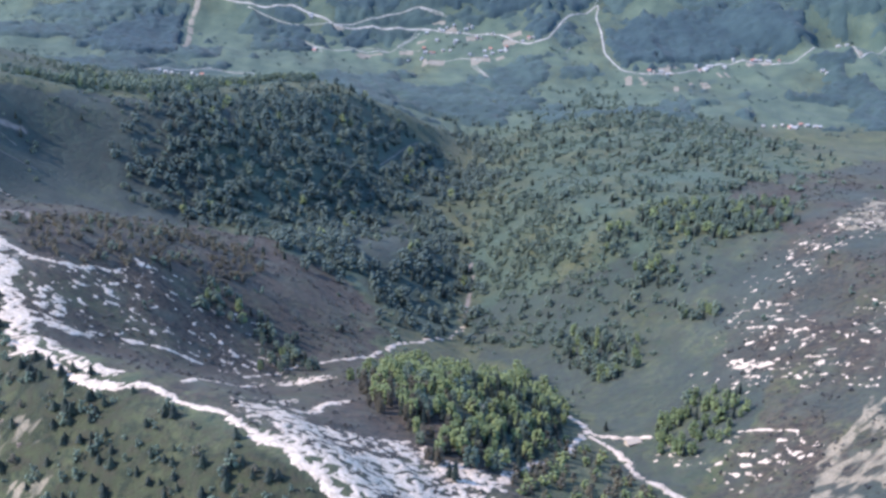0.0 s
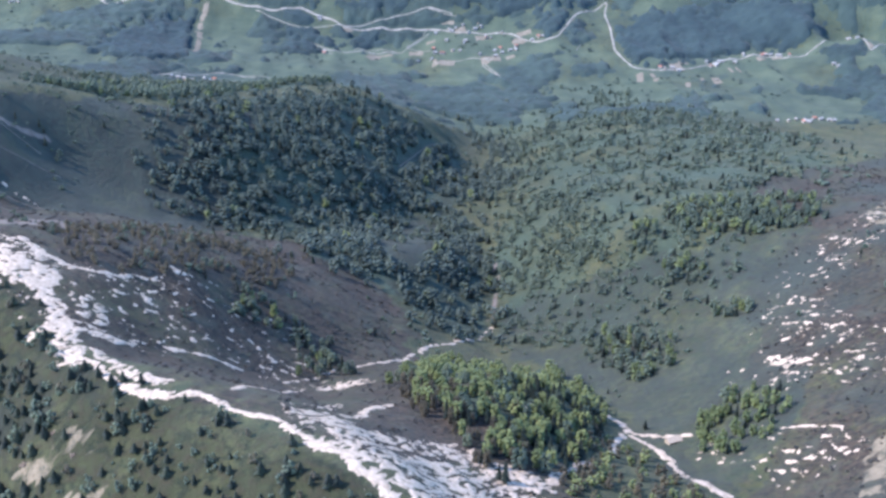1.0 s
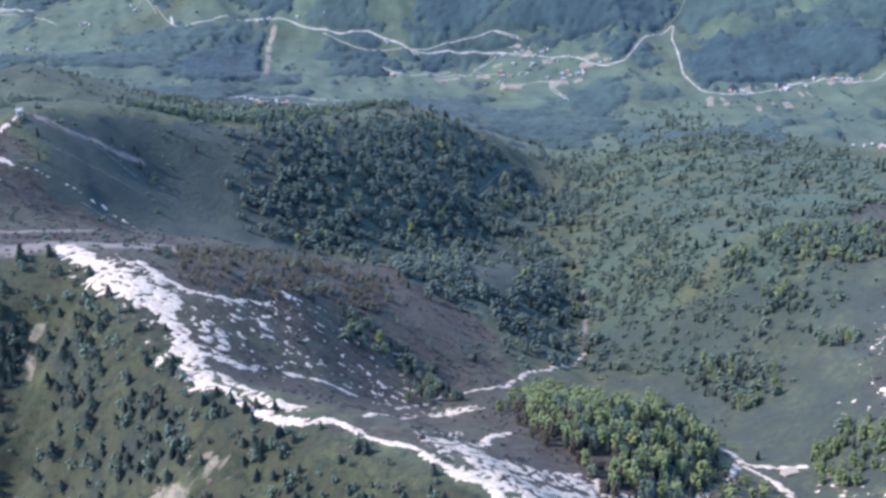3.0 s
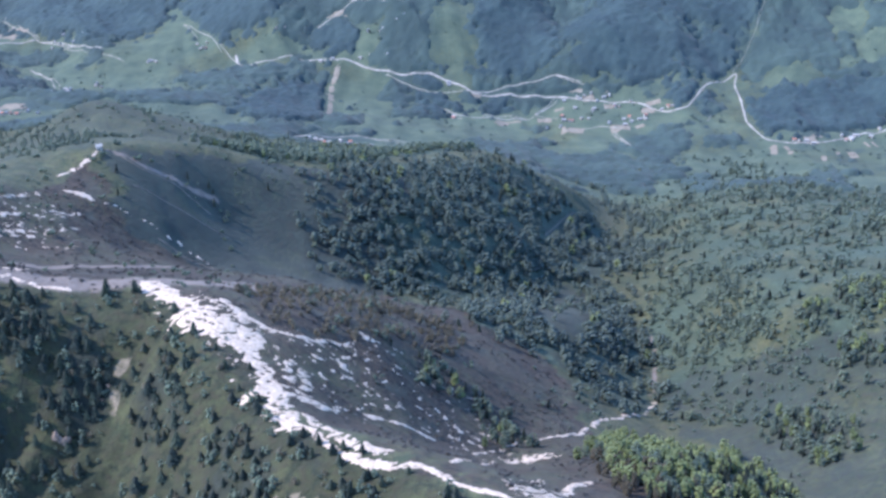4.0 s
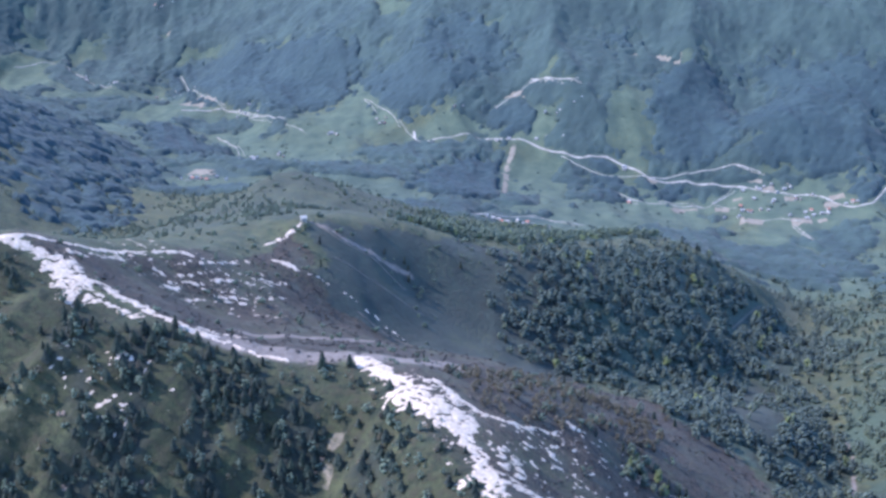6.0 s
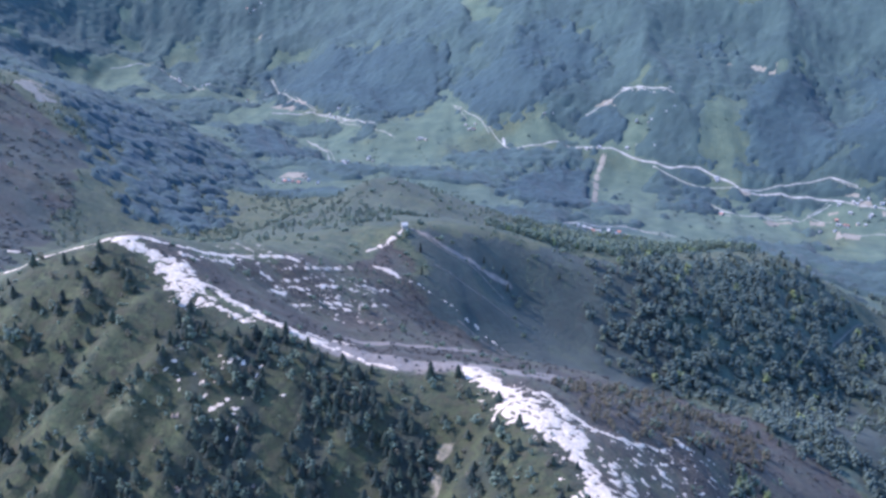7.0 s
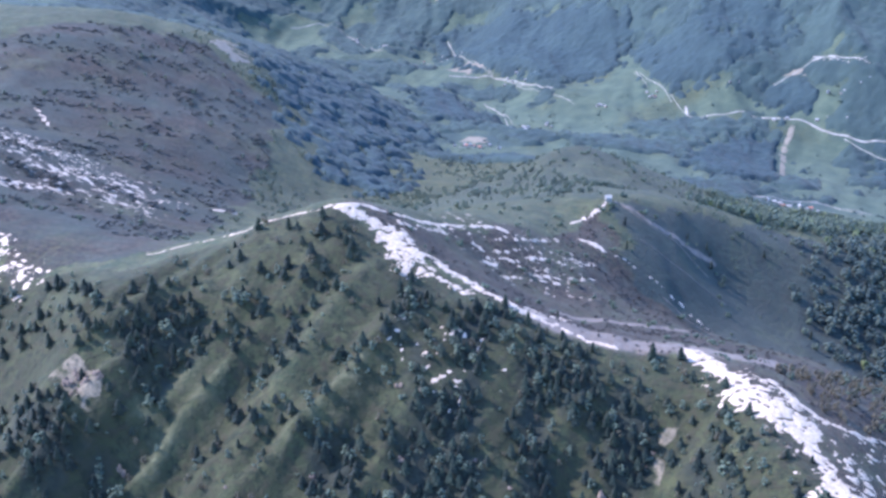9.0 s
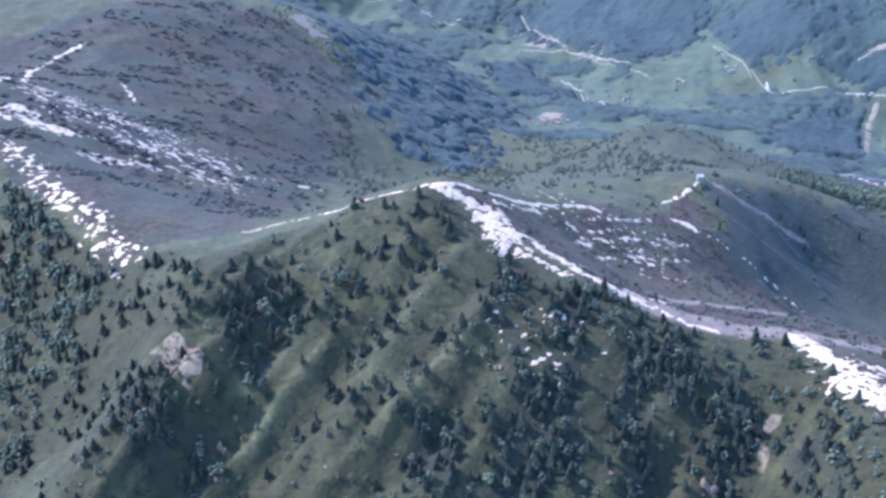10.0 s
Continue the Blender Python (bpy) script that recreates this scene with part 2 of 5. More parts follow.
# ---- lie of the land: crests, spurs, streams and foot lines, x, y, z in metres ----
LAND = {
    "left_crest": [(-2300, 1250, 640), (-1900, 1300, 625), (-1703, 1431, 617), (-1780, 1754, 640), (-1900, 2000, 640), (-2000, 2300, 560), (-2050, 2700, 430)],
    "left_face": [(-1640, 1330, 610), (-1440, 1300, 580), (-1383, 1541, 517), (-1420, 1746, 495), (-1500, 1950, 470)],
    "left_field": [(-1729, 2136, 558), (-1640, 2330, 450), (-1690, 2529, 400)],
    "left_stream": [(-1120, 1130, 540), (-1196, 1323, 504), (-1230, 1600, 430), (-1230, 2000, 365), (-1300, 2300, 315), (-1358, 2461, 298), (-1573, 2805, 286)],
    "left_snow": [(-1256, 1011, 615), (-1263, 1060, 600)],
    "spine_left": [(-1600, 1080, 690), (-1420, 960, 672), (-1270, 880, 648), (-1150, 810, 632), (-1060, 775, 627), (-990, 765, 640), (-939, 785, 648), (-900, 845, 660), (-850, 880, 677), (-810, 890, 693), (-785, 898, 696)],
    "spine": [(-785, 898, 696), (-740, 890, 672), (-665, 900, 640), (-614, 868, 632), (-560, 880, 608), (-500, 890, 598), (-458, 906, 598), (-424, 820, 582), (-369, 772, 580), (-295, 725, 582), (-190, 655, 580), (-106, 610, 583), (-82, 585, 577), (-58, 550, 568), (-20, 480, 548), (60, 380, 520), (250, 340, 520)],
    "snow_bowl_top": [(-75, 650, 546), (-25, 620, 528), (40, 590, 510), (120, 560, 500)],
    "tower_ridge": [(-785, 898, 696), (-754, 961, 665), (-725, 1070, 627), (-695, 1180, 588), (-680, 1270, 572), (-663, 1338, 583), (-590, 1430, 548), (-500, 1520, 504), (-419, 1560, 482), (-370, 1700, 445), (-280, 1850, 405), (-187, 1940, 378), (-100, 2080, 290), (-9, 2260, 182)],
    "tower_bowl": [(-696, 1027, 608), (-666, 1009, 595), (-592, 960, 592)],
    "bowl_floor": [(-620, 1120, 560), (-529, 1245, 478), (-390, 1340, 412), (-250, 1420, 352), (-122, 1620, 299), (-23, 1717, 275), (-18, 1950, 232), (-9, 2260, 181)],
    "bowl_wall": [(-600, 1254, 545), (-520, 1400, 470), (-354, 1522, 440), (-198, 1620, 364)],
    "hump": [(-458, 906, 598), (-461, 1009, 563), (-390, 1130, 510), (-320, 1210, 450), (-246, 1277, 410), (-214, 1288, 400), (-95, 1323, 362), (-60, 1440, 330)],
    "low_bowl": [(-284, 959, 529), (-200, 1060, 450), (-120, 1180, 375)],
    "low_stream": [(-275, 762, 556), (-204, 872, 478), (-182, 874, 462), (-107, 1045, 398), (-50, 1150, 350), (4, 1238, 314), (20, 1450, 295), (-23, 1717, 272)],
    "snow_bowl": [(-37, 712, 505), (-90, 800, 490), (-91, 957, 426)],
    "knoll": [(-20, 800, 490), (20, 837, 465), (40, 900, 440)],
    "right_stream": [(180, 740, 440), (144, 842, 419), (103, 919, 396), (60, 1060, 352), (4, 1238, 314)],
    "right_low": [(148, 739, 454), (232, 816, 458), (271, 971, 454), (280, 1011, 453), (297, 1192, 452), (180, 1260, 419), (172, 1316, 411), (108, 1431, 376), (140, 1700, 330), (175, 2015, 288)],
    "right_crest": [(420, 620, 560), (450, 900, 530), (400, 1114, 497), (430, 1300, 462), (430, 1468, 426), (455, 1612, 402), (420, 1850, 330), (300, 2033, 290), (330, 2300, 225)],
    "right_far": [(900, 900, 500), (900, 1500, 400), (850, 2000, 262), (600, 2120, 225), (650, 2246, 212)],
    "far_hill": [(-663, 1338, 583), (-760, 1500, 540), (-800, 1680, 505), (-860, 1832, 503), (-840, 1980, 440), (-760, 2150, 350), (-568, 2318, 289)],
    "far_hill_left": [(-1000, 1250, 520), (-1050, 1700, 430), (-1060, 2000, 380), (-1150, 2380, 312)],
    "hill_end": [(-330, 1950, 392), (-269, 2027, 366), (-150, 2120, 280)],
    "right_mid": [(330, 1350, 435), (352, 1468, 418), (400, 1600, 392)],
    "crest_back": [(-950, 950, 612), (-1010, 1050, 570)],
    "meadow_edge": [(-568, 2318, 289), (-420, 2400, 255), (-250, 2350, 245)],
    "river": [(-9, 2260, 181), (150, 2420, 182), (300, 2560, 186), (526, 2590, 196), (833, 2770, 214), (1500, 2800, 200)],
    "valley_floor": [(1400, 2500, 220), (650, 2246, 212), (381, 2577, 193), (141, 2832, 222), (-90, 2909, 205), (-312, 2892, 238), (-760, 2980, 262), (-1000, 3000, 255), (-1226, 3099, 251), (-1600, 3230, 240), (-2030, 3399, 234), (-2252, 3665, 270), (-2480, 3640, 290)],
    "near_valley": [(-1291, 2492, 301), (-1261, 2701, 290), (-1000, 2750, 262), (-600, 2700, 232), (-250, 2650, 205)],
    "far_side": [(1500, 3200, 420), (890, 2698, 256), (600, 2900, 265), (349, 3002, 259), (5, 3055, 350), (-75, 3225, 352), (-296, 3340, 475), (-428, 3321, 488), (-558, 3201, 414), (-769, 3089, 283), (-886, 3128, 323), (-918, 3448, 508), (-1300, 3500, 420), (-1871, 3850, 332), (-2200, 3900, 330), (-2480, 3800, 340)],
    "far_crest": [(2600, 3600, 900), (1200, 3700, 850), (300, 3900, 850), (-400, 4000, 900), (-1000, 4150, 880), (-1700, 4400, 720), (-2300, 4300, 700), (-2700, 4050, 700), (-3050, 3700, 700), (-3500, 3200, 780)],
    "far_left": [(-2500, 2000, 620), (-2700, 2700, 560), (-2800, 3150, 520), (-2650, 3450, 380)],
    "back_slope": [(-640, 1669, 467), (-570, 1800, 425), (-460, 1880, 395), (-400, 2080, 335), (-480, 2230, 300)],
    "near_slope": [(-823, 815, 662), (-767, 817, 660), (-696, 772, 621), (-704, 743, 598), (-769, 690, 565), (-760, 600, 490), (-760, 520, 430)],
    "near_spur": [(-650, 808, 619), (-587, 757, 558), (-580, 660, 485), (-570, 560, 410)],
    "near_dip": [(-577, 794, 572), (-502, 813, 566), (-465, 812, 540), (-430, 720, 500), (-420, 580, 420)],
    "near_right": [(-289, 666, 572), (-339, 674, 540), (-330, 560, 460)],
    "near_gully": [(-860, 745, 622), (-852, 700, 585), (-846, 650, 549), (-852, 590, 492), (-858, 520, 425)],
    "near_bluff": [(-939, 745, 651), (-876, 697, 614), (-893, 663, 601), (-905, 630, 583), (-920, 570, 535), (-930, 490, 470)],
    "near_foot": [(-985, 640, 530), (-1000, 560, 490), (-1010, 480, 440)],
    "left_gully": [(-1130, 730, 565), (-1110, 620, 490), (-1090, 480, 410)],
    "left_front": [(-1270, 780, 590), (-1250, 640, 500), (-1240, 480, 420)],
    "left_spur": [(-1900, 1100, 600), (-1800, 700, 500), (-1700, 300, 400)],
    "south": [(-2500, -200, 330), (-1200, 150, 300), (-500, 250, 300), (0, 250, 330), (500, 250, 400), (1200, 400, 420)],
    "rim": [(-4200, -1800, 500), (-1500, -1800, 420), (500, -1800, 420), (2500, -1800, 500), (2600, 0, 480), (2600, 1500, 450), (2600, 2600, 300)],
}


def gradient_noise(x, y, seed=0):
    """Smooth noise of about -1 to 1 with one cell a unit, on arrays."""
    xi, yi = np.floor(x).astype(np.int64), np.floor(y).astype(np.int64)
    fx, fy = x - xi, y - yi
    total = 0.0
    ux, uy = fx * fx * fx * (fx * (fx * 6 - 15) + 10), fy * fy * fy * (fy * (fy * 6 - 15) + 10)
    for cx in (0, 1):
        for cy in (0, 1):
            h = ((xi + cx) * 374761393 + (yi + cy) * 668265263 + seed * 974711) & 0x7FFFFFFF
            h = ((h ^ (h >> 13)) * 1274126177) & 0x7FFFFFFF
            a = (h ^ (h >> 16)) * (2 * math.pi / 65536.0)
            g = np.cos(a) * (fx - cx) + np.sin(a) * (fy - cy)
            total = total + g * (ux if cx else 1 - ux) * (uy if cy else 1 - uy)
    return total * 1.5


def fractal(x, y, size, octaves=4, seed=0, fall=0.5):
    total, amp, norm = 0.0, 1.0, 0.0
    for k in range(octaves):
        total = total + amp * gradient_noise(x / size + 17.3 * k, y / size - 9.1 * k, seed + k)
        norm, amp, size = norm + amp, amp * fall, size / 2
    return total / norm


def along(line, step):
    """Points at even steps on a line through the given ones."""
    line = np.array(line, float)
    out = []
    for a, b in zip(line[:-1], line[1:]):
        n = max(1, int(math.ceil(math.hypot(*(b - a)[:2]) / step)))
        out += [a + (b - a) * k / n for k in range(n)]
    return np.array(out + [line[-1]])


nodes = {}
for line in LAND.values():
    far = max(1.0, np.mean([p[1] for p in line]) / 1000)
    for px, py, pz in along(line, 45 * far):
        nodes.setdefault((round(px / 14), round(py / 14)), (px, py, pz))
nodes = np.array(list(nodes.values()))
ROUND = 26.0


def bend(x, y, points):
    return np.sqrt((x[:, None] - points[None, :, 0]) ** 2 + (y[:, None] - points[None, :, 1]) ** 2 + ROUND ** 2)


kernel = bend(nodes[:, 0], nodes[:, 1], nodes)
weights = np.linalg.solve(kernel - 6.0 * np.eye(len(nodes)), nodes[:, 2] - 350.0)


def smooth_land(x, y):
    x, y = np.asarray(x, float).ravel(), np.asarray(y, float).ravel()
    out = np.empty(len(x))
    for k in range(0, len(x), 20000):
        out[k:k + 20000] = 350.0 + bend(x[k:k + 20000], y[k:k + 20000], nodes) @ weights
    return out


def rough_land(x, y):
    """Small spurs, gullies and hummocks on top of the large forms."""
    far = np.clip((y - 1900) / 1500, 0, 1)
    wx, wy = x + 30 * fractal(x, y, 160, 2, 11), y + 30 * fractal(x, y, 160, 2, 12)
    gullies = -np.abs(gradient_noise(wx / 75 + wy / 260, wy / 220, 5)) * 9 + 3
    front = np.clip((880 - y) / 160, 0, 1) * np.clip((-380 - x) / 120, 0, 1) * np.clip((x + 950) / 60, 0, 1)
    across = x * 0.95 - y * 0.28 + 10 * fractal(x, y, 70, 2, 13)
    ribs = (0.42 - np.abs(gradient_noise(across / 46, y / 260, 21))) * 24 * front + (0.4 - np.abs(gradient_noise(across / 19, y / 110, 22))) * 8 * front
    big = (0.35 - np.abs(gradient_noise(wx / 420, wy / 520, 8))) * 75 * far
    return gullies * (0.55 + far) + ribs + big + fractal(x, y, 40, 3, 3) * 2.2 + fractal(x, y, 240, 2, 4) * 6


coarse_x, coarse_y = np.arange(-4404, 2725, 24.0), np.arange(-1908, 5525, 24.0)
cx, cy = np.meshgrid(coarse_x, coarse_y)
coarse = smooth_land(cx, cy).reshape(cx.shape)


def lookup(table, x0, y0, step, x, y):
    """Smooth (cubic) look-up in an even table."""
    x, y = np.asarray(x, float), np.asarray(y, float)
    u, v = (x - x0) / step, (y - y0) / step
    i = np.clip(np.floor(u).astype(int), 1, table.shape[1] - 3)
    j = np.clip(np.floor(v).astype(int), 1, table.shape[0] - 3)
    fu, fv = np.clip(u - i, 0, 1), np.clip(v - j, 0, 1)

    def four(f):
        return (-0.5 * f + f ** 2 - 0.5 * f ** 3, 1 - 2.5 * f ** 2 + 1.5 * f ** 3, 0.5 * f + 2 * f ** 2 - 1.5 * f ** 3, -0.5 * f ** 2 + 0.5 * f ** 3)

    total = 0.0
    for b, wv in enumerate(four(fv)):
        for a, wu in enumerate(four(fu)):
            total = total + wu * wv * table[j + b - 1, i + a - 1]
    return total


def height(x, y):
    x, y = np.asarray(x, float), np.asarray(y, float)
    return lookup(coarse, -4404.0, -1908.0, 24.0, x, y) + rough_land(x, y)


# ---- plan of what grows and lies where, x, y in metres ----
def ragged(x, y, warp):
    return x + warp * fractal(x, y, 60, 3, 31), y + warp * fractal(x, y, 60, 3, 32)


def within(poly, x, y):
    corners = np.array(poly)
    odd = np.zeros(x.shape, bool)
    near = (x > corners[:, 0].min()) & (x < corners[:, 0].max()) & (y > corners[:, 1].min()) & (y < corners[:, 1].max())
    px, py = x[near], y[near]
    part_ = np.zeros(px.shape, bool)
    for (ax, ay), (bx, by) in zip(poly, poly[1:] + poly[:1]):
        crosses = (ay > py) != (by > py)
        part_ ^= crosses & (px < ax + (py - ay) * (bx - ax) / ((by - ay) or 1e-9))
    odd[near] = part_
    return odd


def cover(polys, x, y, warp=14.0):
    """1 inside any of the regions and 0 outside, with an edge made ragged by noise."""
    x, y = ragged(np.asarray(x, float), np.asarray(y, float), warp)
    return np.max([within(p, x, y) for p in polys], axis=0).astype(float)


def inside(poly, x, y, warp=14.0):
    return cover([poly], x, y, warp)


def near_line(line, x, y):
    """Distance from a line."""
    best = np.full(np.shape(x), 1e9)
    for (ax, ay), (bx, by) in zip(line[:-1], line[1:]):
        dx, dy = bx - ax, by - ay
        t = np.clip(((x - ax) * dx + (y - ay) * dy) / (dx * dx + dy * dy + 1e-9), 0, 1)
        best = np.minimum(best, np.hypot(x - ax - t * dx, y - ay - t * dy))
    return best


REGIONS = {
    "forest_hill": [(-436, 1506), (-406, 1592), (-340, 1740), (-237, 1878), (-169, 1941), (-114, 1985), (-56, 2000), (15, 1937), (31, 1747), (-21, 1706), (-97, 1644), (-141, 1570), (-172, 1483), (-221, 1451), (-256, 1439), (-299, 1397), (-344, 1374), (-377, 1400), (-404, 1434), (-425, 1468)],
    "forest_low": [(-172, 1483), (-135, 1595), (-47, 1679), (-12, 1626), (-1, 1488), (-4, 1358), (-3, 1204), (-26, 1163), (-58, 1174), (-79, 1206), (-112, 1220), (-152, 1242), (-201, 1227), (-230, 1324)],
    "back_of_ridge": [(-590, 1480), (-440, 1600), (-340, 1830), (-250, 1960), (-300, 2200), (-480, 2180), (-640, 1900)],
    "knoll_wood": [(-101, 918), (-42, 1072), (53, 1090), (98, 1020), (94, 859), (65, 768), (19, 690), (-3, 660), (-38, 746), (-73, 790)],
    "right_bush": [(167, 882), (205, 910), (241, 858), (230, 809), (192, 790), (163, 826)],
    "clump_a": [(-188, 899), (-184, 998), (-153, 999), (-126, 936), (-155, 907)],
    "clump_b": [(-240, 951), (-240, 997), (-213, 1019), (-185, 1008), (-200, 973), (-222, 955)],
    "right_scrub": [(14, 1795), (49, 2194), (104, 2536), (346, 2485), (533, 2222), (476, 1549), (369, 1209), (299, 1220), (194, 1272), (127, 1304), (60, 1312), (12, 1368)],
    "stream_wood": [(22, 1673), (144, 1533), (129, 1247), (60, 1312), (13, 1421)],
    "glade": [(-139, 1342), (-130, 1532), (-95, 1622), (-66, 1613), (-69, 1410), (-78, 1317), (-111, 1300)],
    "right_a": [(201, 1327), (264, 1344), (381, 1281), (370, 1193), (293, 1190), (206, 1265)],
    "right_b": [(185, 1189), (211, 1205), (237, 1176), (227, 1142), (188, 1163)],
    "right_c": [(216, 1073), (246, 1085), (266, 1049), (238, 1041)],
    "right_f": [(160, 1255), (174, 1303), (199, 1273), (190, 1230)],
    "right_d": [(94, 1090), (115, 1139), (141, 1100), (111, 1077)],
    "right_e": [(91, 1138), (121, 1136), (187, 1059), (175, 1011), (136, 992), (104, 1072)],
}
DARK_WOODS = [  # spruce woods of the valley
    [(-2030, 3706), (-1921, 3820), (-1612, 3641), (-1355, 3422), (-1275, 3325), (-1485, 3290), (-1701, 3390), (-1951, 3697)],
    [(-1218, 3433), (-949, 3310), (-784, 3282), (-863, 3200), (-888, 3166), (-996, 3146), (-1078, 3220), (-1161, 3343)],
    [(-772, 3167), (-637, 3147), (-620, 3072), (-717, 3066), (-768, 3098)],
    [(-348, 3228), (-191, 3296), (-119, 3207), (-117, 3019), (-179, 2961), (-237, 2974), (-285, 3062), (-333, 3119)],
    [(-97, 3164), (6, 3219), (163, 3139), (292, 3103), (364, 3131), (342, 3024), (237, 2949), (72, 2944), (-67, 2971)],
    [(152, 2899), (235, 2922), (274, 2895), (223, 2790), (159, 2811)],
    [(356, 2860), (423, 2917), (472, 2813), (446, 2660), (361, 2667), (344, 2766)],
    [(-318, 2904), (-220, 2916), (-217, 2845), (-306, 2827)],
    [(-867, 2740), (-757, 2952), (-698, 2949), (-614, 2559), (-722, 2523), (-803, 2538)],
    [(-1777, 3172), (-1625, 3061), (-1454, 2914), (-1419, 2617), (-1510, 2635)],
    [(-99, 3375), (378, 3296), (439, 3186), (365, 3138), (178, 3141), (-8, 3232)],
    [(-481, 2981), (-397, 3000), (-358, 2887), (-400, 2775), (-469, 2883)],
    [(346, 2858), (428, 2864), (475, 2925), (707, 2920), (843, 2844), (801, 2716), (676, 2732), (471, 2683), (381, 2685)],
    [(-1913, 3813), (-1630, 3730), (-1266, 3551), (-1188, 3408), (-1241, 3241), (-1457, 3261), (-1666, 3420)],
    [(-338, 3265), (-151, 3335), (-137, 2996), (-296, 2976)],
    [(-1054, 3402), (-920, 3404), (-945, 3229), (-1070, 3273)],
    [(-732, 3189), (-655, 3186), (-609, 3091), (-745, 3103)],
    [(-487, 3394), (-384, 3435), (-398, 3352), (-471, 3322)],
    [(-1009, 3500), (-880, 3528), (-818, 3388), (-941, 3357)],
    [(-910, 3425), (-757, 3422), (-703, 3303), (-831, 3280)],
]
HILL_WOOD = [(-1648, 2088), (-1760, 2300), (-1780, 2560), (-1600, 2600), (-1380, 2517), (-1317, 2125), (-1152, 1816), (-1174, 1733), (-1268, 1674), (-1360, 1813), (-1485, 1906)]
MEADOWS = [  # open grass between the valley woods
    [(-1293, 3328), (-1170, 3316), (-1043, 3142), (-1080, 3040), (-1239, 3048), (-1317, 3191)],
    [(-430, 3203), (-322, 3182), (-326, 3026), (-367, 2991), (-428, 3019), (-438, 3121)],
    [(-359, 2885), (-314, 2852), (-174, 2793), (84, 2650), (144, 2772), (-66, 2912), (-176, 2864)],
    [(366, 2984), (521, 2960), (500, 2907), (393, 2885)],
    [(232, 2624), (352, 2602), (527, 2581), (483, 2393), (310, 2481), (134, 2492)],
    [(-1241, 3241), (-1002, 3212), (-909, 3092), (-1039, 2996), (-1200, 2571), (-1468, 3018), (-1291, 3085)],
]
SLOPE_WOODS = [  # where the steep slope is closely wooded
    [(-912, 708), (-895, 740), (-851, 759), (-820, 743), (-834, 712), (-831, 690), (-859, 685), (-872, 689), (-888, 704)],
    [(-958, 645), (-893, 640), (-856, 663), (-847, 642), (-834, 617), (-867, 596), (-903, 576), (-925, 600)],
    [(-701, 841), (-665, 853), (-616, 857), (-574, 864), (-545, 848), (-539, 803), (-611, 770), (-655, 762), (-674, 792)],
    [(-719, 693), (-703, 719), (-647, 744), (-570, 787), (-495, 838), (-472, 820), (-477, 781), (-531, 744), (-624, 692), (-675, 663), (-709, 672)],
    [(-784, 756), (-765, 780), (-731, 775), (-745, 742), (-762, 724), (-776, 703), (-782, 731)],
    [(-867, 822), (-826, 832), (-811, 815), (-852, 798)],
    [(-699, 833), (-616, 865), (-511, 871), (-476, 852), (-459, 826), (-472, 777), (-641, 710)],
    [(-461, 826), (-429, 815), (-388, 767), (-316, 724), (-270, 679), (-268, 645), (-333, 685), (-349, 717), (-449, 777)],
    [(-403, 713), (-346, 707), (-305, 676), (-339, 675), (-350, 661), (-396, 684)],
]
SLOPE_GRASS = [  # open ribs and meadows of the steep slope
    [(-842, 725), (-816, 737), (-792, 731), (-798, 704), (-812, 657), (-814, 626), (-824, 624), (-854, 666), (-847, 705)],
    [(-714, 761), (-684, 783), (-660, 761), (-684, 740), (-722, 697), (-722, 660), (-736, 669), (-734, 720)],
    [(-953, 803), (-807, 858), (-709, 860), (-682, 800), (-753, 797), (-842, 780), (-888, 755)],
    [(-1053, 719), (-1043, 750), (-914, 819), (-924, 724), (-958, 685)],
    [(-1080, 626), (-1023, 665), (-927, 587), (-932, 556), (-1034, 578)],
]
HEATH = [
    [(-790, 905), (-711, 1086), (-672, 1300), (-600, 1240), (-499, 1265), (-395, 1180), (-382, 836), (-449, 900), (-496, 890), (-604, 880), (-716, 885)],
    [(-522, 1248), (-400, 1330), (-320, 1360), (-235, 1310), (-197, 1242), (-140, 1235), (-75, 1150), (-70, 1060), (-80, 900), (-60, 850), (40, 720), (24, 584), (-35, 540), (-99, 601), (-203, 663), (-337, 770), (-450, 900)],
    [(600, 1538), (334, 1394), (330, 1177), (275, 1095), (255, 1042), (227, 901), (250, 817), (165, 732), (250, 560), (700, 500)],
    [(-1080, 770), (-1010, 905), (-940, 975), (-870, 905), (-930, 855), (-990, 790)],
    [(-1508, 1077), (-1900, 1300), (-1880, 1800), (-1760, 2050), (-1500, 1950), (-1340, 1650), (-1180, 1280), (-1000, 900), (-1050, 768), (-1357, 900)],
]
PASTURE = [
    [(-690, 2330), (-560, 2220), (-400, 2330), (-420, 2460), (-620, 2480)],
    [(-135, 2857), (-81, 2928), (154, 2872), (139, 2806), (81, 2652), (-90, 2747)],
    [(-1480, 2380), (-1250, 2300), (-1150, 2450), (-1300, 2560), (-1450, 2520)],
    [(340, 2560), (480, 2540), (720, 2640), (820, 2700), (600, 2760), (380, 2700)],
]
